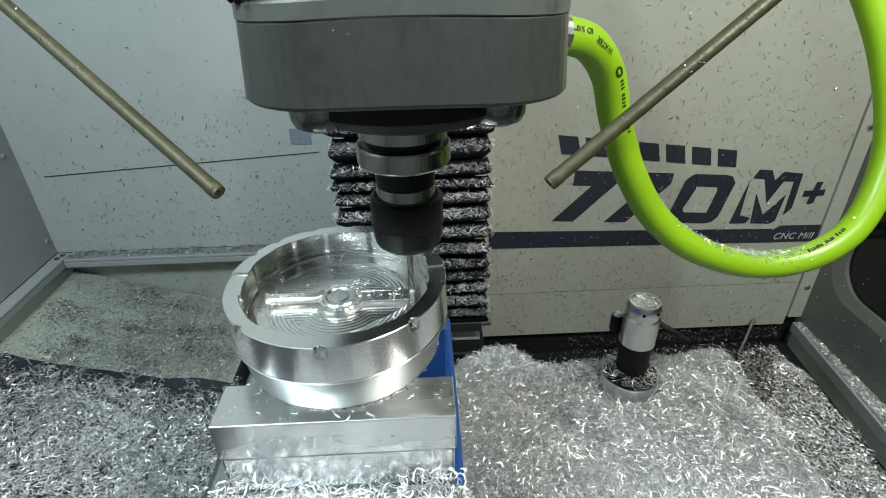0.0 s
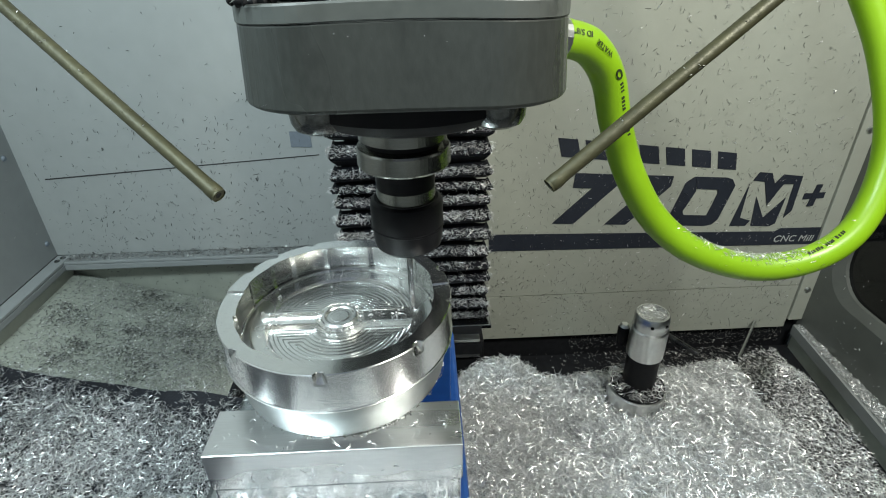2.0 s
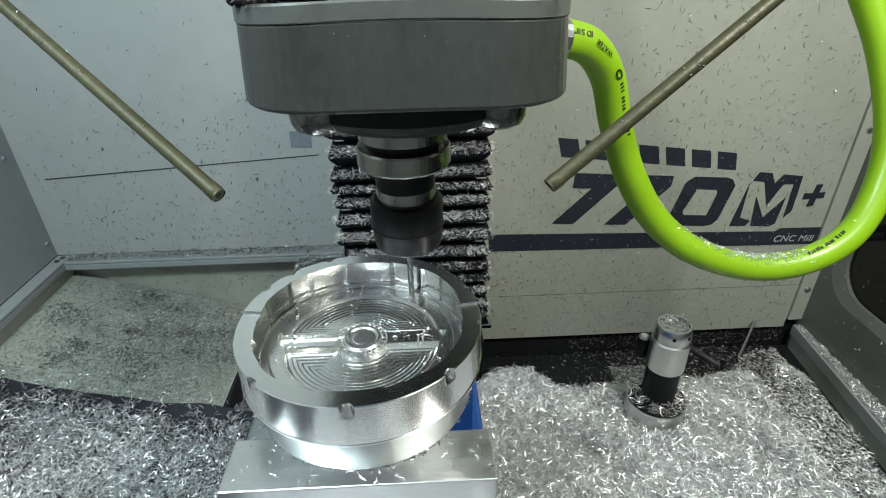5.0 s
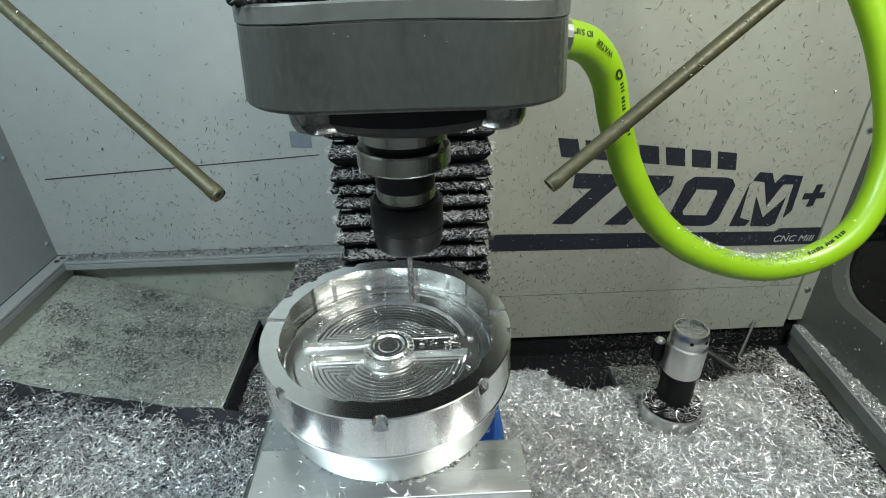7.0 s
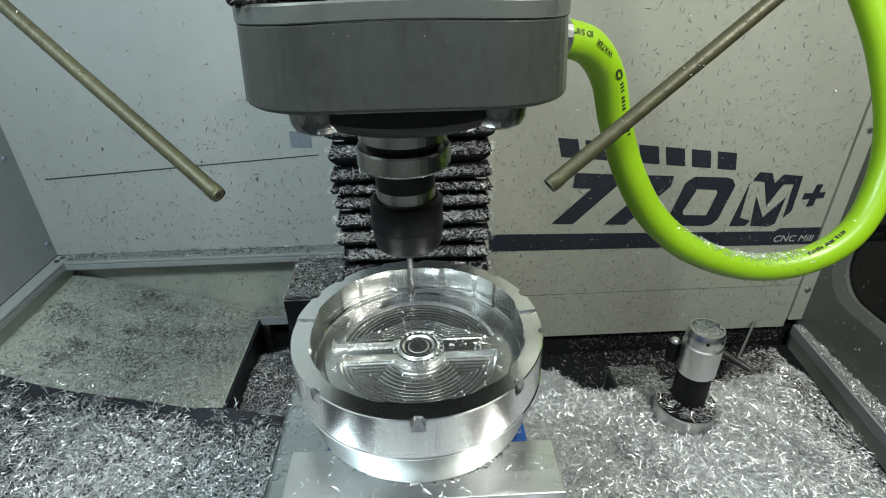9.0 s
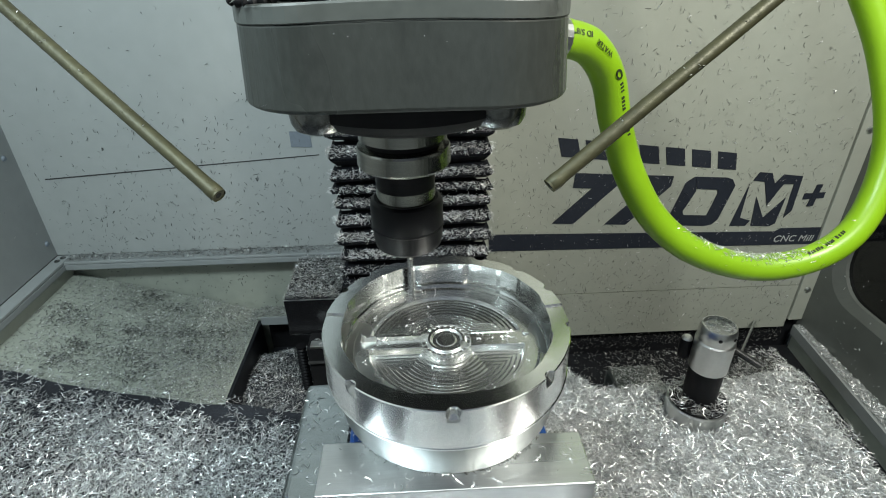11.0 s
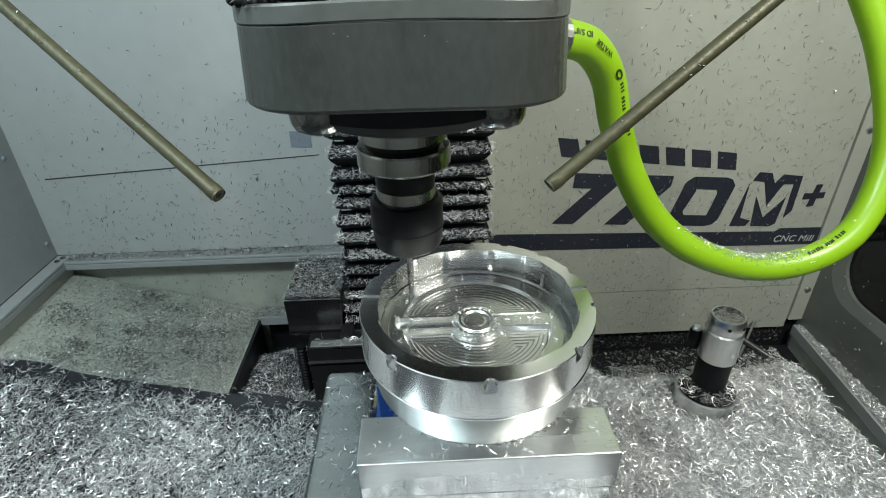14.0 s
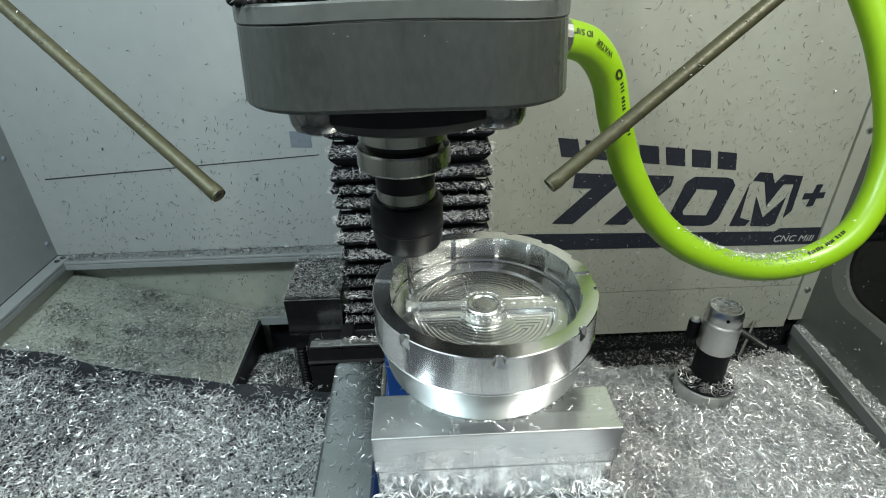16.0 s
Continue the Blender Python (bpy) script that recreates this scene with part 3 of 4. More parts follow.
# ---- column, bellows and covers ----
def build_bellows():
    t = thing("bellows_cover", "black pleated rubber way cover with chips in the folds", "way cover")
    yb = 0.30
    zs = [0.30, 0.270, 0.240, 0.215, 0.1905, 0.1715, 0.1435, 0.1235, 0.1095, 0.0900, 0.0665, 0.0430, 0.0210, 0.0030, -0.0145, -0.0330, -0.0545, -0.066]
    pl = []
    for i, (za, zb) in enumerate(zip(zs, zs[1:])):
        e = 0.0915 + 0.0015 * math.sin(i * 2.1)
        h = za - zb
        bm = bmesh.new()
        prof = [(yb + 0.004, za), (yb - 0.009, za - h * 0.42), (yb - 0.011, za - h * 0.50), (yb - 0.010, za - h * 0.60), (yb + 0.004, zb)]
        rows = []
        for y, z in prof:
            ins = (y - (yb - 0.017)) * 0.35
            rows.append([bm.verts.new((-0.004 + x * (e - ins), y + (0.006 if abs(x) == 1 else 0), z + 0.0012 * math.sin(x * 5 + i * 1.7))) for x in (-1, -0.97, -0.5, 0, 0.5, 0.97, 1)])
        for a, b in zip(rows, rows[1:]):
            for k in range(6):
                bm.faces.new((a[k], a[k + 1], b[k + 1], b[k]))
        bmesh.ops.recalc_face_normals(bm, faces=bm.faces)
        part("pleat", bm, M_BELLOWS, t)
        n = int(1000 * min(1.0, h / 0.024) * (0.45 if i in (12, 13) else 1.0))
        g = np.random.default_rng(100 + i)
        x = g.uniform(-0.004 - e + 0.001, -0.004 + e - 0.001, n)
        f = g.uniform(0.40, 1.10, n)
        y = yb + 0.003 - 0.013 * f
        z = za - h * 0.42 * f + g.uniform(-0.001, 0.002, n)
        pl.append(np.stack([x, y, z], 1))
    swarf("fold_swarf", np.concatenate(pl), M_CHIP, t, "bright swarf lodged in the folds", (0.004, 0.010), (0.0003, 0.0006), tilt=0.5, seed=41)
    part("end_strip", box(-0.098, 0.088, yb - 0.018, yb + 0.01, -0.073, -0.067, 0.001), M_PLATE, t, "steel end strip")
    c = thing("machine_column", "dark machine column behind the bellows", "machine column", kind="structure")
    part("body", box(-0.075, 0.068, yb + 0.006, YB - 0.002, -0.30, 0.9), M_IRON, c)


def build_way_cover():
    t = thing("way_cover_box", "black sheet metal cover box topped with chips", "cover")
    part("top", box(-0.166, -0.098, 0.2885, 0.385, -0.024, -0.020, 0.0008), M_IRON, t)
    fold = [(0.2855, -0.0202), (0.2862, -0.045), (0.2855, -0.060)] + [(0.2925 - 0.0095 * math.cos(radians(a)), -0.0655 - 0.0095 * math.sin(radians(a))) for a in range(-10, 100, 10)]
    bm = bmesh.new()
    rows = [[bm.verts.new((x, y, z)) for y, z in fold] for x in (-0.166, -0.132, -0.0985)]
    for a, b in zip(rows, rows[1:]):
        for k in range(len(fold) - 1):
            bm.faces.new((a[k], b[k], b[k + 1], a[k + 1]))
    bmesh.ops.recalc_face_normals(bm, faces=bm.faces)
    bmesh.ops.solidify(bm, geom=bm.faces[:], thickness=-0.0012)
    part("front", bm, M_SHEET, t, "glossy black sheet folded under at the foot", smooth=True)
    part("side", box(-0.166, -0.1635, 0.2885, 0.385, -0.078, -0.0245), M_BLACK, t)
    part("top_edge", box(-0.1663, -0.0985, 0.2846, 0.2853, -0.0206, -0.0192), M_SATIN, t, "thin bright edge strip")
    x, y, g = spread(2600, -0.166, -0.099, 0.287, 0.385, 43)
    swarf("top_swarf", np.stack([x, y, -0.019 + g.uniform(0, 0.003, len(x))], 1), M_CHIPD, t, "grey swarf", (0.004, 0.009), (0.0003, 0.0007), seed=44)
    x, y, g = spread(650, -0.166, -0.099, 0.287, 0.385, 45)
    swarf("bright_swarf", np.stack([x, y, -0.017 + g.uniform(0, 0.003, len(x))], 1), M_CHIP, t, "bright swarf", (0.003, 0.009), (0.0002, 0.0005), seed=46)
    s = thing("saddle_rail", "bright steel rail on the dark saddle", "rail")
    part("rail", box(-0.135, 0.07, 0.250, 0.262, -0.0680, -0.0640, 0.0008), M_SATIN, s)
    part("lower_rail", box(-0.140, 0.07, 0.248, 0.262, -0.0900, -0.0880, 0.0005), M_ROLL, s)
    part("bracket", box(-0.100, -0.085, 0.2622, 0.284, -0.0678, -0.058, 0.001), M_BLACK, s)
    part("saddle", box(-0.140, 0.075, 0.252, 0.284, -0.25, -0.0682, 0.002), M_BLACK, s)
    x, y, g = spread(60, -0.13, -0.05, 0.251, 0.262, 47)
    swarf("rail_swarf", np.stack([x, y, -0.0630 + g.uniform(0, 0.003, len(x))], 1), M_CHIP, s, "stray curls of swarf", (0.006, 0.014), seed=48)
    c = thing("conduit", "black ribbed flexible conduit", "conduit")
    pts = [(-0.152, 0.272, -0.080 - 0.001 * i) for i in range(75)]
    part("sleeve", tube(pts, 0.0055, 16, bump=lambda i: 1.0 + 0.18 * math.cos(i * 2 * math.pi / 5)), M_OXIDE, c, smooth=True)


# ---- spindle head, tool, pipes, hose ----
def rounded_plan(hw, yf, yb, r, n=12, s=1.0):
    """Plan outline with two large rounded front corners."""
    out = []
    for cx, a0 in ((-hw + r, 180), (hw - r, 270)):
        for i in range(n + 1):
            a = radians(a0 + 90 * i / n)
            out.append((cx + r * math.cos(a), yf + r + r * math.sin(a)))
    xa, xb = out[n][0], out[n + 1][0]
    out[n + 1:n + 1] = [(xa + (xb - xa) * i / 10, yf) for i in range(1, 10)]
    out += [(hw, yb), (-hw, yb)]
    return [(x * s + 0.0042, y) for x, y in out]


def build_head():
    t = thing("spindle_head", "grey painted spindle head cover above the tool", "spindle head")
    zb, zl = 0.3010, 0.3315
    out = rounded_plan(0.0635, -0.060, 0.14, 0.034)
    crown = lambda x: 0.0026 * ((x - 0.0042) / 0.0635) ** 2

    def shell(levels):
        bm = bmesh.new()
        rings = [[bm.verts.new((0.0042 + (x - 0.0042) * s, y * s, z - bow * crown(x))) for x, y in out] for z, s, bow in levels]
        m = len(out)
        for a, b in zip(rings, rings[1:]):
            for i in range(m):
                bm.faces.new((a[i], a[(i + 1) % m], b[(i + 1) % m], b[i]))
        bm.faces.new(rings[0])
        bm.faces.new(rings[-1])
        bmesh.ops.recalc_face_normals(bm, faces=bm.faces)
        return bm

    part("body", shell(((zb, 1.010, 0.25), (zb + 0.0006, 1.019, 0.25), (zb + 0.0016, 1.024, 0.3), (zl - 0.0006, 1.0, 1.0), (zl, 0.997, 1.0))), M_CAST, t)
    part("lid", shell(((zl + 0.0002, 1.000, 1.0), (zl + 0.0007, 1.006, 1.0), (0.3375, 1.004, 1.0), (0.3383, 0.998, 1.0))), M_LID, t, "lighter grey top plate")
    part("motor_base", prism_z(rounded_plan(0.061, -0.050, 0.14, 0.04), 0.3385, 0.36), M_BLACK, t, "black upper housing")
    part("upper_housing", prism_z(rounded_plan(0.060, -0.030, 0.14, 0.04), 0.36, 0.60), M_CAST, t)
    part("nose_ring", lathe([(0.0, 0.2842), (0.034, 0.2842), (0.042, 0.2852), (0.049, 0.2882), (0.053, 0.2925), (0.0535, 0.3008), (0.0, 0.3008)], 72, (0.003, 0, 0)), M_BLACK, t, "black nose cap", smooth=True)
    for x, y, r in ((-0.0320, -0.0330, 0.0125), (0.0410, -0.0320, 0.0120), (-0.034, 0.034, 0.010), (0.040, 0.034, 0.010)):
        part("bolt", lathe([(0, 0.2888), (0.22 * r, 0.2886), (0.30 * r, 0.2872), (0.62 * r, 0.2868), (0.86 * r, 0.2884), (0.97 * r, 0.2912), (r, 0.2950), (1.04 * r, 0.3008)], 28, (x, y, 0)), M_WET, t, "wet dark steel bolt", smooth=True)
    g = np.random.default_rng(51)
    x = g.uniform(-0.056, 0.064, 260)
    swarf("stuck_swarf", np.stack([x, g.uniform(-0.058, -0.045, 260), 0.3385 + g.uniform(0, 0.003, 260)], 1), M_CHIPD, t, "chips along the top plate", (0.002, 0.007), (0.0005, 0.0012), seed=52)
    loop = spline([(-0.0553, -0.046, 0.3384), (-0.047, -0.048, 0.3368), (-0.0384, -0.048, 0.339)], 8)
    part("cable", tube(loop, 0.0022, 12, bump=lambda i: 1 + 0.25 * math.sin(i * 2.3)), M_BLACK, t, "black cable lying on the top plate", smooth=True)
    n = 26
    x = g.uniform(-0.03, 0.038, n)
    z = g.uniform(0.304, 0.328, n)
    swarf("face_swarf", np.stack([x, np.full(n, -0.0602), z], 1), M_CHIP, t, "few bright specks", (0.0003, 0.0008), (0.0002, 0.0004), basis=((1, 0, 0), (0, 0, 1), (0, -1, 0)), tilt=0.1, seed=53)
    n = 15
    x = g.uniform(-0.05, 0.06, n)
    swarf("hanging_swarf", np.stack([x, -0.060 + (x / 0.07) ** 4 * 0.03, np.full(n, 0.3035)], 1), M_CHIP, t, "slivers hanging at the lower edge", (0.002, 0.005), (0.0002, 0.0005), tilt=1.3, seed=54)


def build_tool():
    t = thing("tool_holder", "black collet chuck holding a slender end mill", "tool holder")
    part("flange", lathe([(0, 0.2817), (0.0215, 0.2817), (0.0215, 0.2733), (0.0185, 0.2723), (0.0185, 0.2703), (0.0225, 0.2693), (0.0230, 0.2683), (0.0230, 0.2605), (0.0222, 0.2593), (0, 0.2593)], 72), M_STEEL, t, "ground steel flange")
    part("groove", lathe([(0.0187, 0.2728), (0.0189, 0.2713), (0.0187, 0.2698)], 48), M_BLACK, t)
    part("neck", lathe([(0.0152, 0.2598), (0.0149, 0.2470), (0.0135, 0.2460)], 64), M_OXIDE, t, smooth=True)
    part("collar", lathe([(0.0136, 0.2480), (0.0151, 0.2474), (0.0151, 0.2410), (0.0136, 0.2405)], 64), M_STEEL, t, "bare steel collar")
    nut = lathe([(0.0142, 0.2410), (0.0165, 0.2412), (0.0183, 0.2402), (0.0188, 0.2384), (0.0188, 0.2262), (0.0186, 0.2254), (0.0183, 0.2195), (0.0174, 0.2150), (0.0150, 0.2128), (0.0, 0.2126)], 72)
    holder_nut = part("collet_nut", nut, M_OXIDE, t, "black collet nut", smooth=True)
    part("nut_ridge", lathe([(0.0182, 0.2268), (0.0191, 0.2264), (0.0191, 0.2256), (0.0180, 0.2248)], 72), M_OXIDE, holder_nut, smooth=True)
    # two-flute cutter: a twisted section
    bm = bmesh.new()
    rings, n = [], 60
    for i in range(n + 1):
        z = 0.2130 - i * (0.0330 / n)
        ring = []
        for k in range(24):
            a = 2 * math.pi * k / 24
            flute = 0.0 if i < 22 else 0.35 * max(0, math.cos(2 * a)) ** 2
            r = 0.0017 * (1 - flute)
            ring.append(bm.verts.new((r * math.cos(a + i * 0.22), r * math.sin(a + i * 0.22), z)))
        rings.append(ring)
    for a, b in zip(rings, rings[1:]):
        for k in range(24):
            bm.faces.new((a[k], a[(k + 1) % 24], b[(k + 1) % 24], b[k]))
    bm.faces.new(rings[-1])
    bmesh.ops.recalc_face_normals(bm, faces=bm.faces)
    part("end_mill", bm, M_TOOL, t, "slender steel end mill", smooth=True)
    return t


def build_pipes():
    for a, b in (((-0.0734, -0.0503, 0.2665), (-0.1745, 0.0153, 0.3339)), ((0.0598, -0.0545, 0.2676), (0.1512, -0.0259, 0.3327))):
        a, b = Vector(a), Vector(b)
        far = a + (b - a) * 1.6
        t = thing("coolant_pipe", "tarnished brass coolant pipe with a cut end", "pipe", "coolant pipes")
        d = (b - a).normalized()
        tube_part = part("tube", tube([a + (far - a) * (i / 24) for i in range(25)], 0.0031, 24, caps=False), M_PIPE, t, smooth=True)
        # Solid black plug paints the dark inside of the bore on the pipe end.
        part("bore", tube([a + d * 0.0002, a + d * 0.01], 0.0013, 20), M_BLACK, tube_part, "black disc standing for the shade of the open bore")
        part("tip", tube([a + d * 0.0004, a + d * 0.0012, a + d * 0.004, a + d * 0.006], 0.0033, 24, bump=lambda i: (0.86, 1.0, 1.02, 0.95)[i]), M_PIPE, tube_part, "crusted pipe end", smooth=True)
        g = np.random.default_rng(int(a.x * 1e4) + 2000)
        k, w = g.uniform(0.02, 0.9, 60) ** 1.3, g.uniform(0, 2 * math.pi, 60)
        e1 = d.cross(Vector((0, 0, 1))).normalized()
        e2 = e1.cross(d)
        P = np.array([tuple(a + (far - a) * float(u) + (e1 * math.cos(q) + e2 * math.sin(q)) * 0.0033) for u, q in zip(k, w)])
        swarf("stuck_swarf", P, M_CHIPD, t, "few slivers stuck to the pipe", (0.0008, 0.003), (0.0002, 0.0005), seed=64)


HOSE = [(0.0800, 0.0600, 0.3075), (0.0918, 0.0645, 0.3056), (0.1091, 0.0715, 0.2988), (0.1255, 0.0822, 0.2790), (0.1365, 0.0874, 0.248), (0.1525, 0.0888, 0.2112), (0.1776, 0.0898, 0.1745), (0.2107, 0.0855, 0.1492),
        (0.2588, 0.0859, 0.1328), (0.3024, 0.0867, 0.137), (0.334, 0.0918, 0.1576), (0.3525, 0.1057, 0.1928), (0.3569, 0.1218, 0.231), (0.3493, 0.142, 0.2756), (0.3345, 0.1578, 0.3122), (0.3174, 0.1692, 0.3409), (0.28, 0.18, 0.40), (0.25, 0.19, 0.50)]


def build_hose():
    t = thing("air_hose", "bright lime green rubber hose hanging in a loop", "hose")
    pts = spline(HOSE, 8)
    part("sleeve", tube(pts, 0.0105, 28), M_HOSE, t, smooth=True)
    f0, f1 = Vector(HOSE[0]), Vector(HOSE[1])
    d = (f1 - f0).normalized()
    part("fitting", tube([f0 - d * 0.006, f0 + d * 0.004, f0 + d * 0.0105], 0.0112, 20), M_SATIN, t, "bright ferrule")
    # printed marks along the sleeve: readable words and plain bars
    for body, i, size, turn in (("ID 5/8\"", 10, 0.0046, 0), ("WATER", 16, 0.0046, 0)):
        txt = bpy.data.curves.new("hose_print", "FONT")
        txt.body, txt.size, txt.extrude, txt.align_x, txt.align_y = body, size, 0.0001, "CENTER", "CENTER"
        p, tan = pts[i], (pts[i + 1] - pts[i - 1]).normalized()
        n = (EYE - p)
        n = (n - tan * n.dot(tan)).normalized()
        n = (n + tan.cross(n) * -0.55).normalized()
        up = n.cross(-tan)
        ob = new("hose_print", txt)
        ob.parent = t
        txt.materials.append(M_HOSEINK)
        ob.matrix_basis = Matrix.Translation(p + n * 0.0108) @ Matrix((-tan, up, n)).transposed().to_4x4()
    g = random.Random(9)

    def on_sleeve(k, lean):
        q = int(k)
        p, tan = pts[q].lerp(pts[q + 1], k - q), (pts[q + 1] - pts[q - 1]).normalized()
        n = EYE - p
        n = (n - tan * n.dot(tan)).normalized()
        n = (n + tan.cross(n) * lean).normalized()
        return Matrix.Translation(p + n * 0.0104) @ Matrix((tan, n.cross(tan), n)).transposed().to_4x4()

    ring = lathe([(0.0018, 0.0002), (0.0018, 0.0005), (0.0030, 0.0005), (0.0030, 0.0002)], 28)
    bmesh.ops.transform(ring, matrix=on_sleeve(22.5, -0.75) @ Matrix.Diagonal((1.25, 0.8, 1, 1)), verts=ring.verts)
    part("print_ring", ring, M_HOSEINK, t)
    marks = [(24.5 + 0.62 * i, -0.85, 0.0013) for i in range(15) if i not in (3, 8)] + [(71.5 + 0.46 * i, -0.5, 0.0015) for i in range(16) if i not in (6, 11)]
    for k, lean, tall in marks:
        b = box(-0.0005 - g.uniform(0, 0.0006), 0.0006, -tall, tall * g.uniform(0.5, 1), -0.0003, 0.0004)
        bmesh.ops.transform(b, matrix=on_sleeve(k, lean), verts=b.verts)
        part("print_bar", b, M_HOSEINK, t)
    # chips resting in the bottom of the loop
    g = np.random.default_rng(61)
    idx = np.clip(g.normal(63, 6.5, 900), 46, 80).astype(int)
    P = np.array([tuple(pts[i]) for i in idx]) + g.normal(0, 0.0030, (900, 3))
    P[:, 2] = np.array([pts[i].z for i in idx]) + np.sqrt(np.clip(0.0107 ** 2 - (P[:, 1] - np.array([pts[i].y for i in idx]) - 0.002) ** 2, 1e-6, 1))
    P[:, 1] += -0.002
    swarf("hose_swarf", P, M_CHIP, t, "swarf resting on the hose", (0.002, 0.006), (0.0003, 0.0006), seed=62)


# ---- moving table with all that stands on it ----
TABLE_Z = -0.064


def left_rise(x):
    """The swarf lies higher towards the far end of the table."""
    return np.clip(0.3142 * (-0.385 - x), 0, 0.0205)


def right_drop(x):
    """The swarf lies lower on the side of the tool setter."""
    u = np.clip((x + 0.07) / 0.13, 0, 1)
    return 0.024 * u * u * (3 - 2 * u)


def back_edge(x):
    """The rear edge of the chip-covered table top, in the table's space."""
    y = np.where(x < -0.14, 0.199 - (x + 0.14) * 0.205, np.where(x > 0.105, 0.202 + np.clip(x - 0.264, 0, 1) * 0.1, 0.200)) + 0.032 * np.exp(-((x - 0.124) / 0.039) ** 4)
    return y - 0.25 * left_rise(x) + right_drop(x) * (y + 0.2213) / 0.418


def bed_height(x, y):
    h = 0.0035 * np.sin(x * 31 + 1.3 * np.sin(y * 40)) * np.cos(y * 37 + x * 9) + 0.002 * np.sin(x * 83 + y * 61)
    mound = 0.009 * np.exp(-(((x - 0.27) / 0.060) ** 2 + ((y - 0.17) / 0.050) ** 2))
    return TABLE_Z - 0.004 + mound + left_rise(x) - right_drop(x) + h * np.where(x > 0, 1.0, 0.7)


def build_table():
    t = thing("work_table", "dark machine table buried under bright aluminium swarf", "machine table")
    part("slab", prism_z([(-0.36, 0.238), (-0.30, 0.228), (-0.14, 0.195), (0.400, 0.205), (0.400, -0.38), (-0.36, -0.38)], -0.106, -0.100), M_IRON, t, "dark iron slab")
    part("saddle_block", box(-0.20, 0.20, -0.15, 0.12, -0.24, -0.1065, 0.004), M_IRON, t)
    def bed(xa, xb, nx, ny, mat, label):
        X = np.linspace(xa, xb, nx)
        bm = bmesh.new()
        grid = []
        for i, x in enumerate(X):
            yb = float(back_edge(np.array(x)))
            row = []
            for j in range(ny + 1):
                y = -0.38 + (yb + 0.38) * j / ny
                z = float(bed_height(np.array(x), np.array(y)))
                if j == ny or x < -0.579 or x > 0.404:
                    z = -0.100
                row.append(bm.verts.new((x, y, z)))
            grid.append(row)
        for i in range(nx - 1):
            for j in range(ny):
                bm.faces.new((grid[i][j], grid[i + 1][j], grid[i + 1][j + 1], grid[i][j + 1]))
        part("swarf_bed", bm, mat, t, label, smooth=True)

    bed(-0.58, -0.09, 90, 90, M_BEDD, "oily fine swarf, darkened for the shaded gaps")
    bed(-0.09, 0.405, 90, 90, M_BED, "packed fine swarf, darkened for the shaded gaps")
    out = []
    for n, x0, x1, seed, near in ((74000, 0.066, 0.405, 71, 0.0), (80000, -0.578, -0.10, 72, 1.0), (3600, -0.10, 0.066, 73, 0.0)):
        g = np.random.default_rng(seed)
        x = g.uniform(x0, x1, n)
        yb = back_edge(x)
        y = yb - (yb + 0.02) * g.uniform(0, 1, n)
        if near:
            keep = g.uniform(0, 1, n) < np.clip(np.minimum((yb - y - 0.007) * 15, 0.86) + 0.30 * np.sin(x * 83 + 2.1 * np.sin(y * 71)) * np.sin(y * 97 + 1.7 * np.sin(x * 59)), 0.03, 1)
            x, y = x[keep], y[keep]
        if seed == 71:
            keep = (x - 0.2695) ** 2 + (y - 0.1850) ** 2 > 0.0335 ** 2
            x, y = x[keep], y[keep]
        if seed == 73:
            keep = y > 0.15
            x, y = x[keep], y[keep]
        z = bed_height(x, y) + 0.001 + g.uniform(0, 1, len(x)) ** 1.5 * 0.007
        out.append(np.stack([x, y, z], 1))
    swarf("swarf_right", out[0], M_CHIP, t, "bright curled aluminium swarf", (0.009, 0.025), (0.00048, 0.0009), (0.8, 4.0), tilt=0.45, seed=74)
    swarf("swarf_left", out[1], M_CHIP, t, "bright curled aluminium swarf", (0.0035, 0.0100), (0.0004, 0.00078), (0.1, 1.8), tilt=0.5, seed=75)
    swarf("swarf_rear", out[2], M_CHIP, t, "bright curled aluminium swarf", (0.006, 0.014), (0.0004, 0.0009), (0.6, 3.0), tilt=0.4, seed=76)
    return t


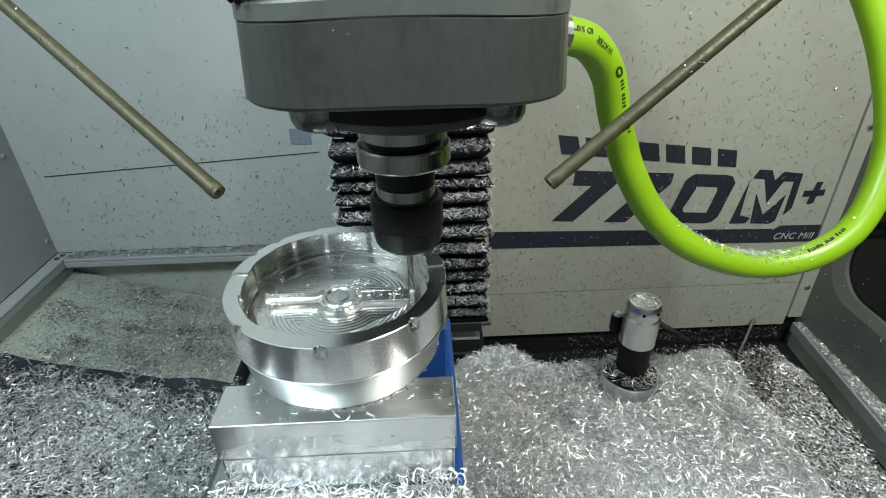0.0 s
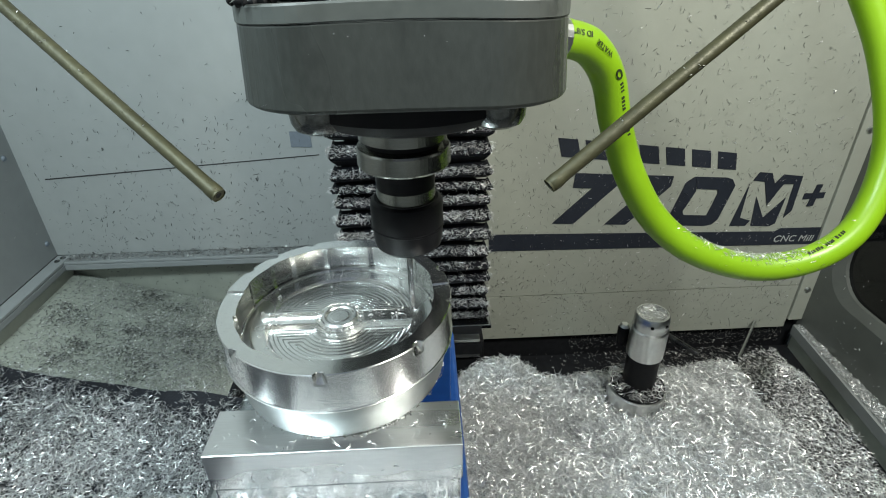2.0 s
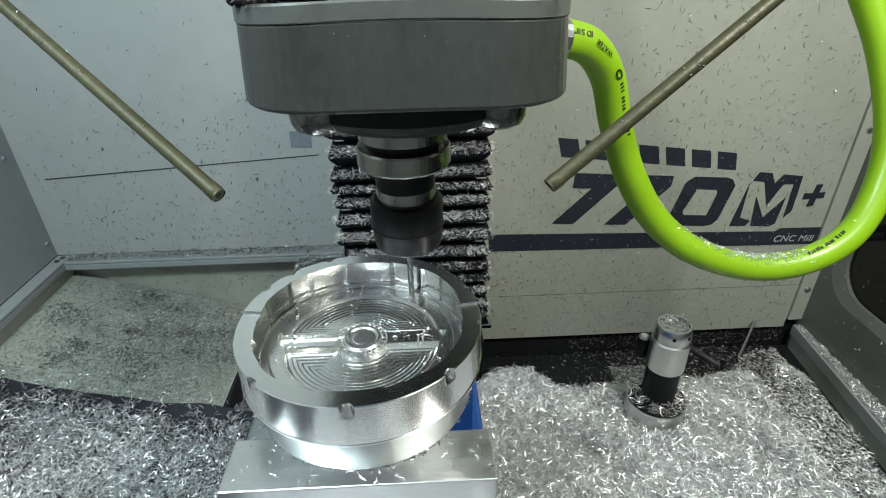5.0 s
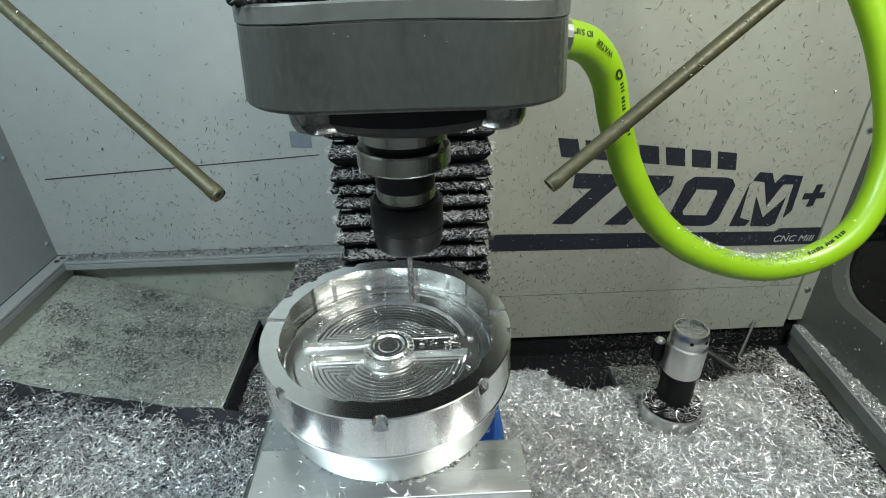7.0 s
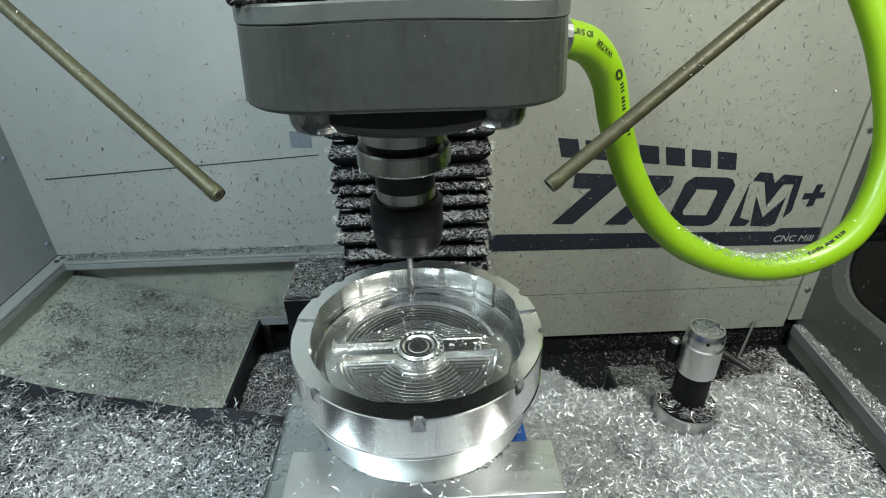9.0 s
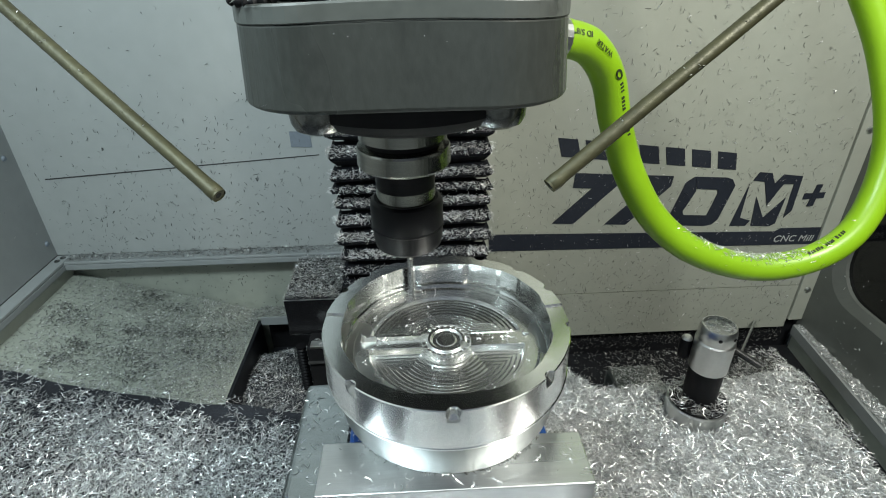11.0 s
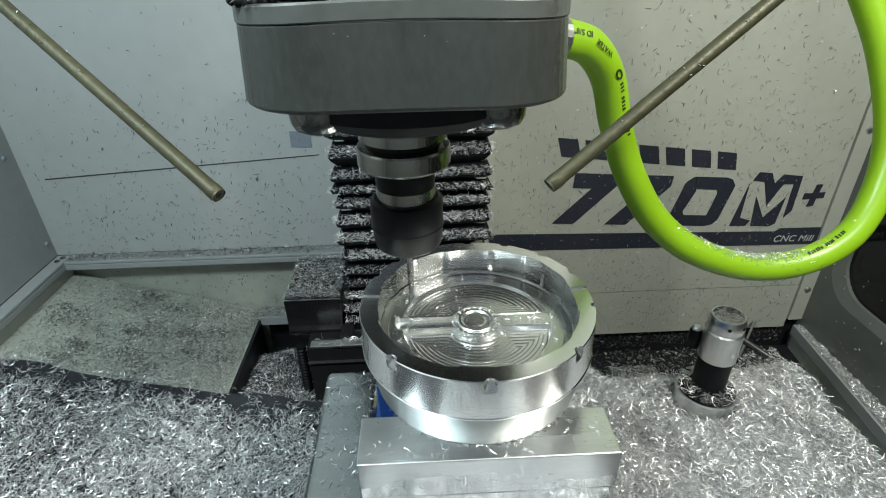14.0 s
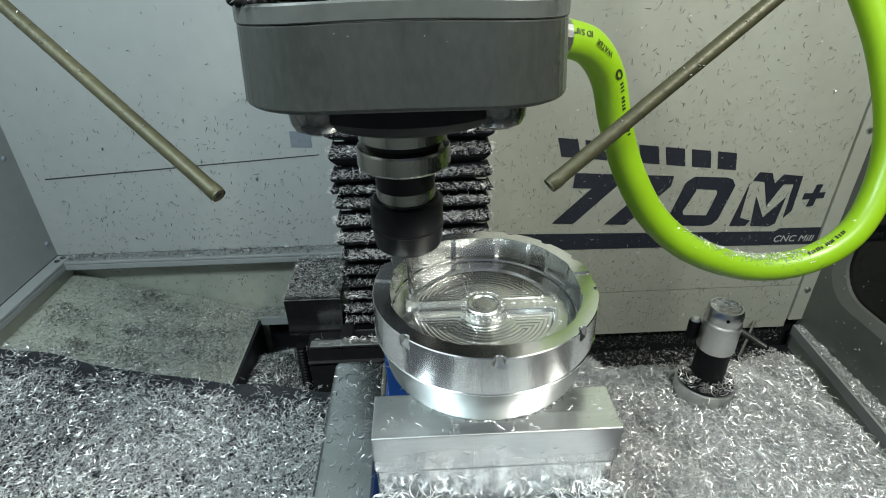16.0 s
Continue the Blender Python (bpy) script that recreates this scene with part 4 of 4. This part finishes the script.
def build_vise():
    t = thing("vise", "blue machine vise with wide bright aluminium jaws", "vise")
    part("base", box(-0.064, 0.0675, -0.16, 0.125, -0.0995, 0.070, 0.003), M_BLUE, t, "blue painted vise body")
    part("bed_plate", box(-0.122, -0.072, -0.05, 0.160, -0.0995, 0.006, 0.006, segs=4), M_PLATE, t, "dull steel side plate with rounded edges")
    part("front_jaw", box(-0.0597, 0.061, -0.0619, -0.0339, 0.1275, 0.1511, 0.0006), M_JAW, t, "bright milled soft jaw")
    part("jaw_carrier", box(-0.0590, 0.0600, -0.0612, -0.0345, 0.070, 0.1272, 0.0012), M_JAW, t, "bright jaw carrier")
    part("rear_jaw", box(-0.0597, 0.061, 0.0339, 0.0619, 0.1275, 0.1511, 0.0006), M_JAW, t, "bright milled soft jaw")
    part("rear_carrier", box(-0.0605, 0.0605, 0.0345, 0.085, 0.070, 0.1272, 0.0012), M_BLUE, t)
    part("slide", box(-0.064, 0.064, -0.158, -0.0614, 0.0702, 0.1020, 0.003), M_PLATE, t, "steel slide")
    g = np.random.default_rng(81)
    n = 3200
    x, y = g.uniform(-0.066, 0.066, n), g.uniform(-0.14, -0.063, n)
    z = 0.1035 + np.clip(0.02 - np.abs(np.abs(x) - 0.05) * 0.6, 0, 1) * g.uniform(0, 1, n)
    swarf("slide_swarf", np.stack([x, y, z], 1), M_CHIP, t, "heap of swarf on the vise slide", (0.004, 0.010), (0.0005, 0.001), tilt=0.6, seed=82)
    n = 60
    x, y = g.uniform(-0.055, 0.058, n), g.uniform(-0.061, -0.037, n)
    swarf("jaw_swarf", np.stack([x, y, np.full(n, 0.1517)], 1), M_CHIP, t, "stray slivers on the jaw", (0.001, 0.005), (0.0003, 0.0007), tilt=0.15, seed=83)
    n = 70
    x, z = g.uniform(-0.058, 0.059, n), g.uniform(0.105, 0.14, n)
    swarf("front_swarf", np.stack([x, np.full(n, -0.0626), z], 1), M_CHIP, t, "stray slivers on the jaw face", (0.001, 0.005), (0.0003, 0.0007), basis=((1, 0, 0), (0, 0, 1), (0, -1, 0)), tilt=0.2, seed=84)
    n = 150
    x, y = g.uniform(-0.12, -0.074, n), g.uniform(-0.02, 0.155, n)
    swarf("plate_swarf", np.stack([x, y, np.full(n, 0.0068)], 1), M_CHIP, t, "slivers on the side plate", (0.003, 0.009), (0.0004, 0.0009), tilt=0.15, seed=85)
    n = 90
    x, y = np.full(n, 0.0680), g.uniform(-0.10, 0.12, n)
    swarf("side_swarf", np.stack([x, y, g.uniform(0.0, 0.07, n)], 1), M_CHIP, t, "slivers on the blue side", (0.001, 0.004), (0.0003, 0.0007), basis=((0, 1, 0), (0, 0, 1), (1, 0, 0)), tilt=0.2, seed=86)
    return t


def build_workpiece():
    t = thing("workpiece", "bright machined round aluminium housing with a stepped pocket", "workpiece")
    R, RI, ZT, ZF = 0.0595, 0.0512, 0.1956, 0.1810
    segs = 720
    notches = (22, 45, 68, 90, 112, 135, 152, 225, 270, 315, 352)

    def gap(a, c):
        return abs((a - c + 180) % 360 - 180)

    bm = bmesh.new()
    rings = []
    prof = [("in", RI - 0.0006, ZF), ("in", RI, ZF + 0.0008), ("in", RI, ZT - 0.004), ("rim", RI + 0.0003, ZT), ("mid", R - 0.0056, ZT), ("out_rim", R - 0.0030, ZT), ("out_rim", R - 0.0004, ZT), ("out_rim", R, ZT - 0.0005),
            ("out", R, ZT - 0.002), ("out", R, ZT - 0.0035), ("out", R, ZT - 0.0048), ("out", R, ZT - 0.006), ("out", R, ZT - 0.0066), ("out", R, 0.1750), ("out", R, 0.1743), ("out", R + 0.0004, 0.1739), ("out", R + 0.0003, 0.1733), ("out", R - 0.0045, 0.1731)]
    for kind, r, z in prof:
        ring = []
        for i in range(segs):
            a = 360 * i / segs
            rr, zz = r, z
            if kind in ("rim", "mid", "out_rim"):
                # lowered lands with sloping ends
                zz -= 0.0011 * max(0, min(1, max((12 - gap(a, 184)) / 0.5, (8 - gap(a, 0)) / 0.5)))
            if kind in ("out_rim", "out"):
                # half-round scallops milled down the outer edge
                d = min(gap(a, c) for c in notches)
                if d < 2.6:
                    rr -= 0.0021 * math.sqrt(1 - (d / 2.6) ** 2) * max(0, min(1, (z - ZT + 0.006) / 0.0035))
            if kind == "in" or kind == "rim":
                d = min(gap(a, c) for c in (0, 90, 180, 270))
                rr -= 0.0011 * max(0, min(1, (17 - d) / 3))
                d = min(gap(a, c) for c in (45, 135, 225, 315))
                rr += 0.0007 * max(0, min(1, (9 - d) / 3))
            ring.append(bm.verts.new((rr * math.cos(radians(a)), rr * math.sin(radians(a)), zz)))
        rings.append(ring)
    for a, b in zip(rings, rings[1:]):
        for i in range(segs):
            j = (i + 1) % segs
            bm.faces.new((a[i], a[j], b[j], b[i]))
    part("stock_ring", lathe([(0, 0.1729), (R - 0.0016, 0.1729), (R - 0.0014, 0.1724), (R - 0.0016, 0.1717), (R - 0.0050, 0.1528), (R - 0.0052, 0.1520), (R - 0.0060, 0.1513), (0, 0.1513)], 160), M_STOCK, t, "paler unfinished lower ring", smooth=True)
    bmesh.ops.recalc_face_normals(bm, faces=bm.faces)
    bm.normal_update()
    for f in bm.faces:
        c = f.calc_center_median()
        inward = f.normal.x * c.x + f.normal.y * c.y < -0.2 * math.hypot(c.x, c.y)
        f.material_index = 2 if inward else int(f.normal.z > 0.9)
    shell = part("shell", bm, M_ALU, t, smooth=True)
    shell.data.materials.append(M_RIM)
    shell.data.materials.append(M_BORE_SHADE)
    # the floor: a polar height field with two stepped kidney pockets, a rib and the boss
    def ramp(v, w):
        v = max(0.0, min(1.0, v / w))
        return v * v * (3 - 2 * v)

    def height(r, a):
        x, y = r * math.cos(a), r * math.sin(a)
        z = ZF - 0.0014 * ramp(r - 0.0455, 0.0008) * (1 - ramp(r - 0.0495, 0.0008))
        # kidney pockets behind and in front of the web, stepped towards their middle
        for sgn, lo, deep in ((1, 0.0064, 0.0016), (-1, 0.0040, 0.0030)):
            m = min(y * sgn - lo, r - 0.0128, 0.0388 - r)
            if m > 0:
                z -= deep * ramp(m, 0.0011)
                k = max(0.0, min(m, 0.0125) - 0.0012) / 0.0021
                z -= 0.00022 * (math.floor(k) + ramp(k % 1.0, 0.35))
            elif m > -0.0009:
                z += 0.00025
        # thin rib with round ends, low web, and the ringed boss
        rib = math.hypot(max(0.0, -0.0415 - x, x + 0.010), y - 0.0032)
        z += 0.0022 * (1 - ramp(rib - 0.0005, 0.0006))
        z += 0.0012 * (1 - ramp(math.hypot(x + 0.0415, y - 0.0032) - 0.0011, 0.0006))
        z += 0.0014 * (1 - ramp(math.hypot(x - 0.0405, y - 0.0040) - 0.0012, 0.0006))
        tick = 0.0005 * ramp(abs((a * 24 / (2 * math.pi)) % 1.0 - 0.5) - 0.30, 0.1) * ramp(r - 0.0104, 0.0003)
        if r < 0.0128:
            z = max(z, ZF - 0.0004) + (0.0008 + tick) * ramp(0.0126 - r, 0.0006) + 0.0011 * ramp(0.0103 - r, 0.0012) - 0.0010 * ramp(0.0080 - r, 0.0012) + 0.0003 * ramp(0.0052 - r, 0.0006)
        return z

    bm = bmesh.new()
    nr, na = 256, 560
    rad = [RI * i / nr for i in range(nr + 1)]
    grid = [[bm.verts.new((r * math.cos(2 * math.pi * k / na), r * math.sin(2 * math.pi * k / na), height(r, 2 * math.pi * k / na))) for k in range(na)] for r in rad[1:]]
    c = bm.verts.new((0, 0, height(0, 0)))
    for k in range(na):
        bm.faces.new((c, grid[0][k], grid[0][(k + 1) % na]))
    for a, b in zip(grid, grid[1:]):
        for k in range(na):
            bm.faces.new((a[k], b[k], b[(k + 1) % na], a[(k + 1) % na]))
    part("pocket_floor", bm, M_ALU_FLOOR, t, "milled floor with concentric tool marks", smooth=True)
    g = np.random.default_rng(91)
    n = 70
    a, r = g.uniform(0, 2 * math.pi, n), RI * np.sqrt(g.uniform(0, 0.9, n))
    swarf("pocket_swarf", np.stack([r * np.cos(a), r * np.sin(a), np.full(n, ZF + 0.0008)], 1), M_CHIP, t, "tiny chips in the pocket", (0.0006, 0.002), (0.0004, 0.0009), tilt=0.3, seed=92)
    n = 240
    a, r = g.uniform(0, 2 * math.pi, n), R - 0.0053 + g.normal(0, 0.0006, n)
    swarf("burr_swarf", np.stack([r * np.cos(a), r * np.sin(a), np.full(n, 0.1520)], 1), M_CHIPD, t, "burr and chips round the foot", (0.001, 0.004), (0.0003, 0.0008), tilt=0.4, seed=94)
    n = 26
    x, y = g.uniform(0.014, 0.036, n), g.normal(0.002, 0.003, n)
    swarf("web_swarf", np.stack([x, y, np.full(n, ZF + 0.001)], 1), M_CHIP, t, "tiny chips on the web", (0.0006, 0.002), (0.0004, 0.0009), tilt=0.4, seed=93)
    return t


def build_setter():
    t = thing("tool_setter", "silver and black tool setter on a steel base", "tool setter")
    cx, cy, z0 = 0.2500, 0.160, TABLE_Z + 0.006
    c = (cx, cy, 0)
    part("base_ring", lathe([(0, z0 - 0.010), (0.0270, z0 - 0.010), (0.0280, z0 - 0.009), (0.0280, z0 + 0.018), (0.0272, z0 + 0.019), (0.0, z0 + 0.019)], 64, c), M_SATIN, t, "bright steel base", smooth=True)
    part("foot_flange", lathe([(0.0264, z0 + 0.0188), (0.0262, z0 + 0.0215), (0.0195, z0 + 0.025), (0.0, z0 + 0.025)], 64, c), M_OXIDE, t, "black foot", smooth=True)
    part("body", lathe([(0.0155, z0 + 0.024), (0.0155, 0.008), (0.0, 0.008)], 64, c), M_OXIDE, t, "black body", smooth=True)
    cap = part("cap", lathe([(0.0, 0.004), (0.0168, 0.004), (0.0172, 0.0045), (0.0172, 0.036), (0.0160, 0.0375), (0.0160, 0.0395), (0.0163, 0.0400), (0.0163, 0.0470), (0.0152, 0.0520), (0.0146, 0.0530), (0.0134, 0.0530), (0.0130, 0.0505), (0.0, 0.0505)], 64, c), M_SATIN, t, "silver cap", smooth=True)
    for a in (250, 300, 20):
        b = lathe([(0, 0.0008), (0.0016, 0.0006), (0.0018, -0.001)], 12)
        bmesh.ops.transform(b, matrix=pose(cx, cy, 0.0465, 0, 0, a) @ pose(0.0162, 0, 0, 0, 90, 0), verts=b.verts)
        part("cap_screw", b, M_BLACK, cap, "small dark screw")
    part("cable_gland", lathe([(0, 0.006), (0.0048, 0.006), (0.0058, 0.010), (0.0058, 0.025), (0.0046, 0.028), (0.0, 0.0285)], 24, (cx - 0.0180, cy + 0.014, 0)), M_OXIDE, t, "black cable gland", smooth=True)
    part("gland_ring", lathe([(0.0, 0.0305), (0.0030, 0.0302), (0.0044, 0.0290), (0.0050, 0.0272), (0.0045, 0.0272)], 24, (cx - 0.0180, cy + 0.014, 0)), M_SATIN, t, "bright ring", smooth=True)
    pts = [Vector((cx + 0.014, cy + 0.010, 0.024)).lerp(Vector((cx + 0.060, cy + 0.012, -0.010)), i / 90) for i in range(91)]
    part("cable_sleeve", tube(pts, 0.0028, 14, bump=lambda i: 1 + 0.16 * math.cos(i * 2 * math.pi / 3)), M_ROLL, t, "dark armoured cable sleeve", smooth=True)
    g = np.random.default_rng(95)
    n = 260
    a, r = g.uniform(0, 2 * math.pi, n), g.uniform(0.0165, 0.027, n)
    swarf("foot_swarf", np.stack([cx + r * np.cos(a), cy + r * np.sin(a), z0 + 0.026 - (r - 0.0195).clip(0) * 0.5 + g.uniform(0, 0.003, n)], 1), M_CHIP, t, "swarf round the foot", (0.006, 0.016), (0.0004, 0.0009), (1.0, 4.0), seed=96)
    n = 150
    a, r = g.uniform(0, 2 * math.pi, n), 0.0135 * np.sqrt(g.uniform(0, 1, n))
    swarf("cap_swarf", np.stack([cx + r * np.cos(a), cy + r * np.sin(a), 0.0515 + g.uniform(0, 0.002, n)], 1), M_CHIP, t, "swarf on top of the cap", (0.003, 0.008), (0.0005, 0.001), seed=97)
    fit = Matrix.Translation((0.2695, 0.1855, 0.032)) @ Matrix.Diagonal((1.07, 1.07, 1.06, 1)) @ Matrix.Translation((-cx, -cy, -0.053))
    for ob in t.children_recursive:
        ob.data.transform(fit)
    return t


def build_bracket():
    t = thing("sump_bracket", "grey painted bracket strewn with chips behind the table", "bracket")
    part("plate", box(0.250, 0.312, 0.245, 0.285, -0.160, -0.150, 0.002), M_SHADE_GREY, t)
    part("web", box(0.250, 0.320, 0.285, 0.289, -0.245, -0.1605), M_SHADE_GREY, t)
    x, y, g = spread(500, 0.251, 0.311, 0.246, 0.284, 141)
    swarf("plate_swarf", np.stack([x, y, np.full(len(x), -0.149)], 1), M_CHIP, t, "slivers on the bracket", (0.003, 0.007), (0.0004, 0.0008), tilt=0.2, seed=142)


CABLE = ((0.5366, 0.415, -0.1869), (0.4642, 0.33, -0.1845))


def build_cable():
    t = thing("beaded_cable", "thin bright armoured cable hanging behind the table", "cable")
    a, b = Vector(CABLE[0]), Vector(CABLE[1])
    pts = [a.lerp(b, i / 80) + Vector((0, 0, -0.004 * math.sin(math.pi * i / 80))) for i in range(81)]
    part("sleeve", tube(pts, 0.0016, 10, bump=lambda i: 1 + 0.25 * math.cos(i * 2 * math.pi / 3)), M_SATIN, t, smooth=True)


def build_lamps():
    for (eye, target), w in ((LAMP_L, 0.34), (LAMP_R, 0.30)):
        t = thing("led_lamp", "slim white LED work lamp under the roof", "lamp", "work lamps")
        t.matrix_basis = look(eye, target)
        part("housing", box(-w / 2 - 0.02, w / 2 + 0.02, -0.045, 0.045, 0.012, 0.04, 0.004), M_LID, t)
        part("bracket", box(-0.02, 0.02, -0.02, 0.02, 0.04, 0.20), M_LID, t)


def table_place(t):
    """Where the table stands at t seconds: it carries the part round a circle under the still tool."""
    a = radians(176.0 + 10.83 * t + (2.4 * math.sin(math.pi * (t - 0.5) / 11.5) if 0.5 < t < 12 else 0))
    return 0.0402 * math.cos(a), -0.008 + 0.0402 * math.sin(a)


build_walls()
build_ledges()
build_tray()
build_print()
build_bellows()
build_way_cover()
build_head()
TOOL = build_tool()
build_pipes()
build_hose()
MOVERS = [build_table(), build_vise(), build_workpiece(), build_setter()]
build_lamps()
build_cable()
build_bracket()
build_wall_chips()


def motions():
    rows = [(i * 0.5, pose(*table_place(i * 0.5), 0)) for i in range(33)]
    for ob in MOVERS:
        walk(ob, rows)
    walk(TOOL, [(i / 10, pose(0, 0, 0, 0, 0, -77 * i)) for i in range(161)])


motions()
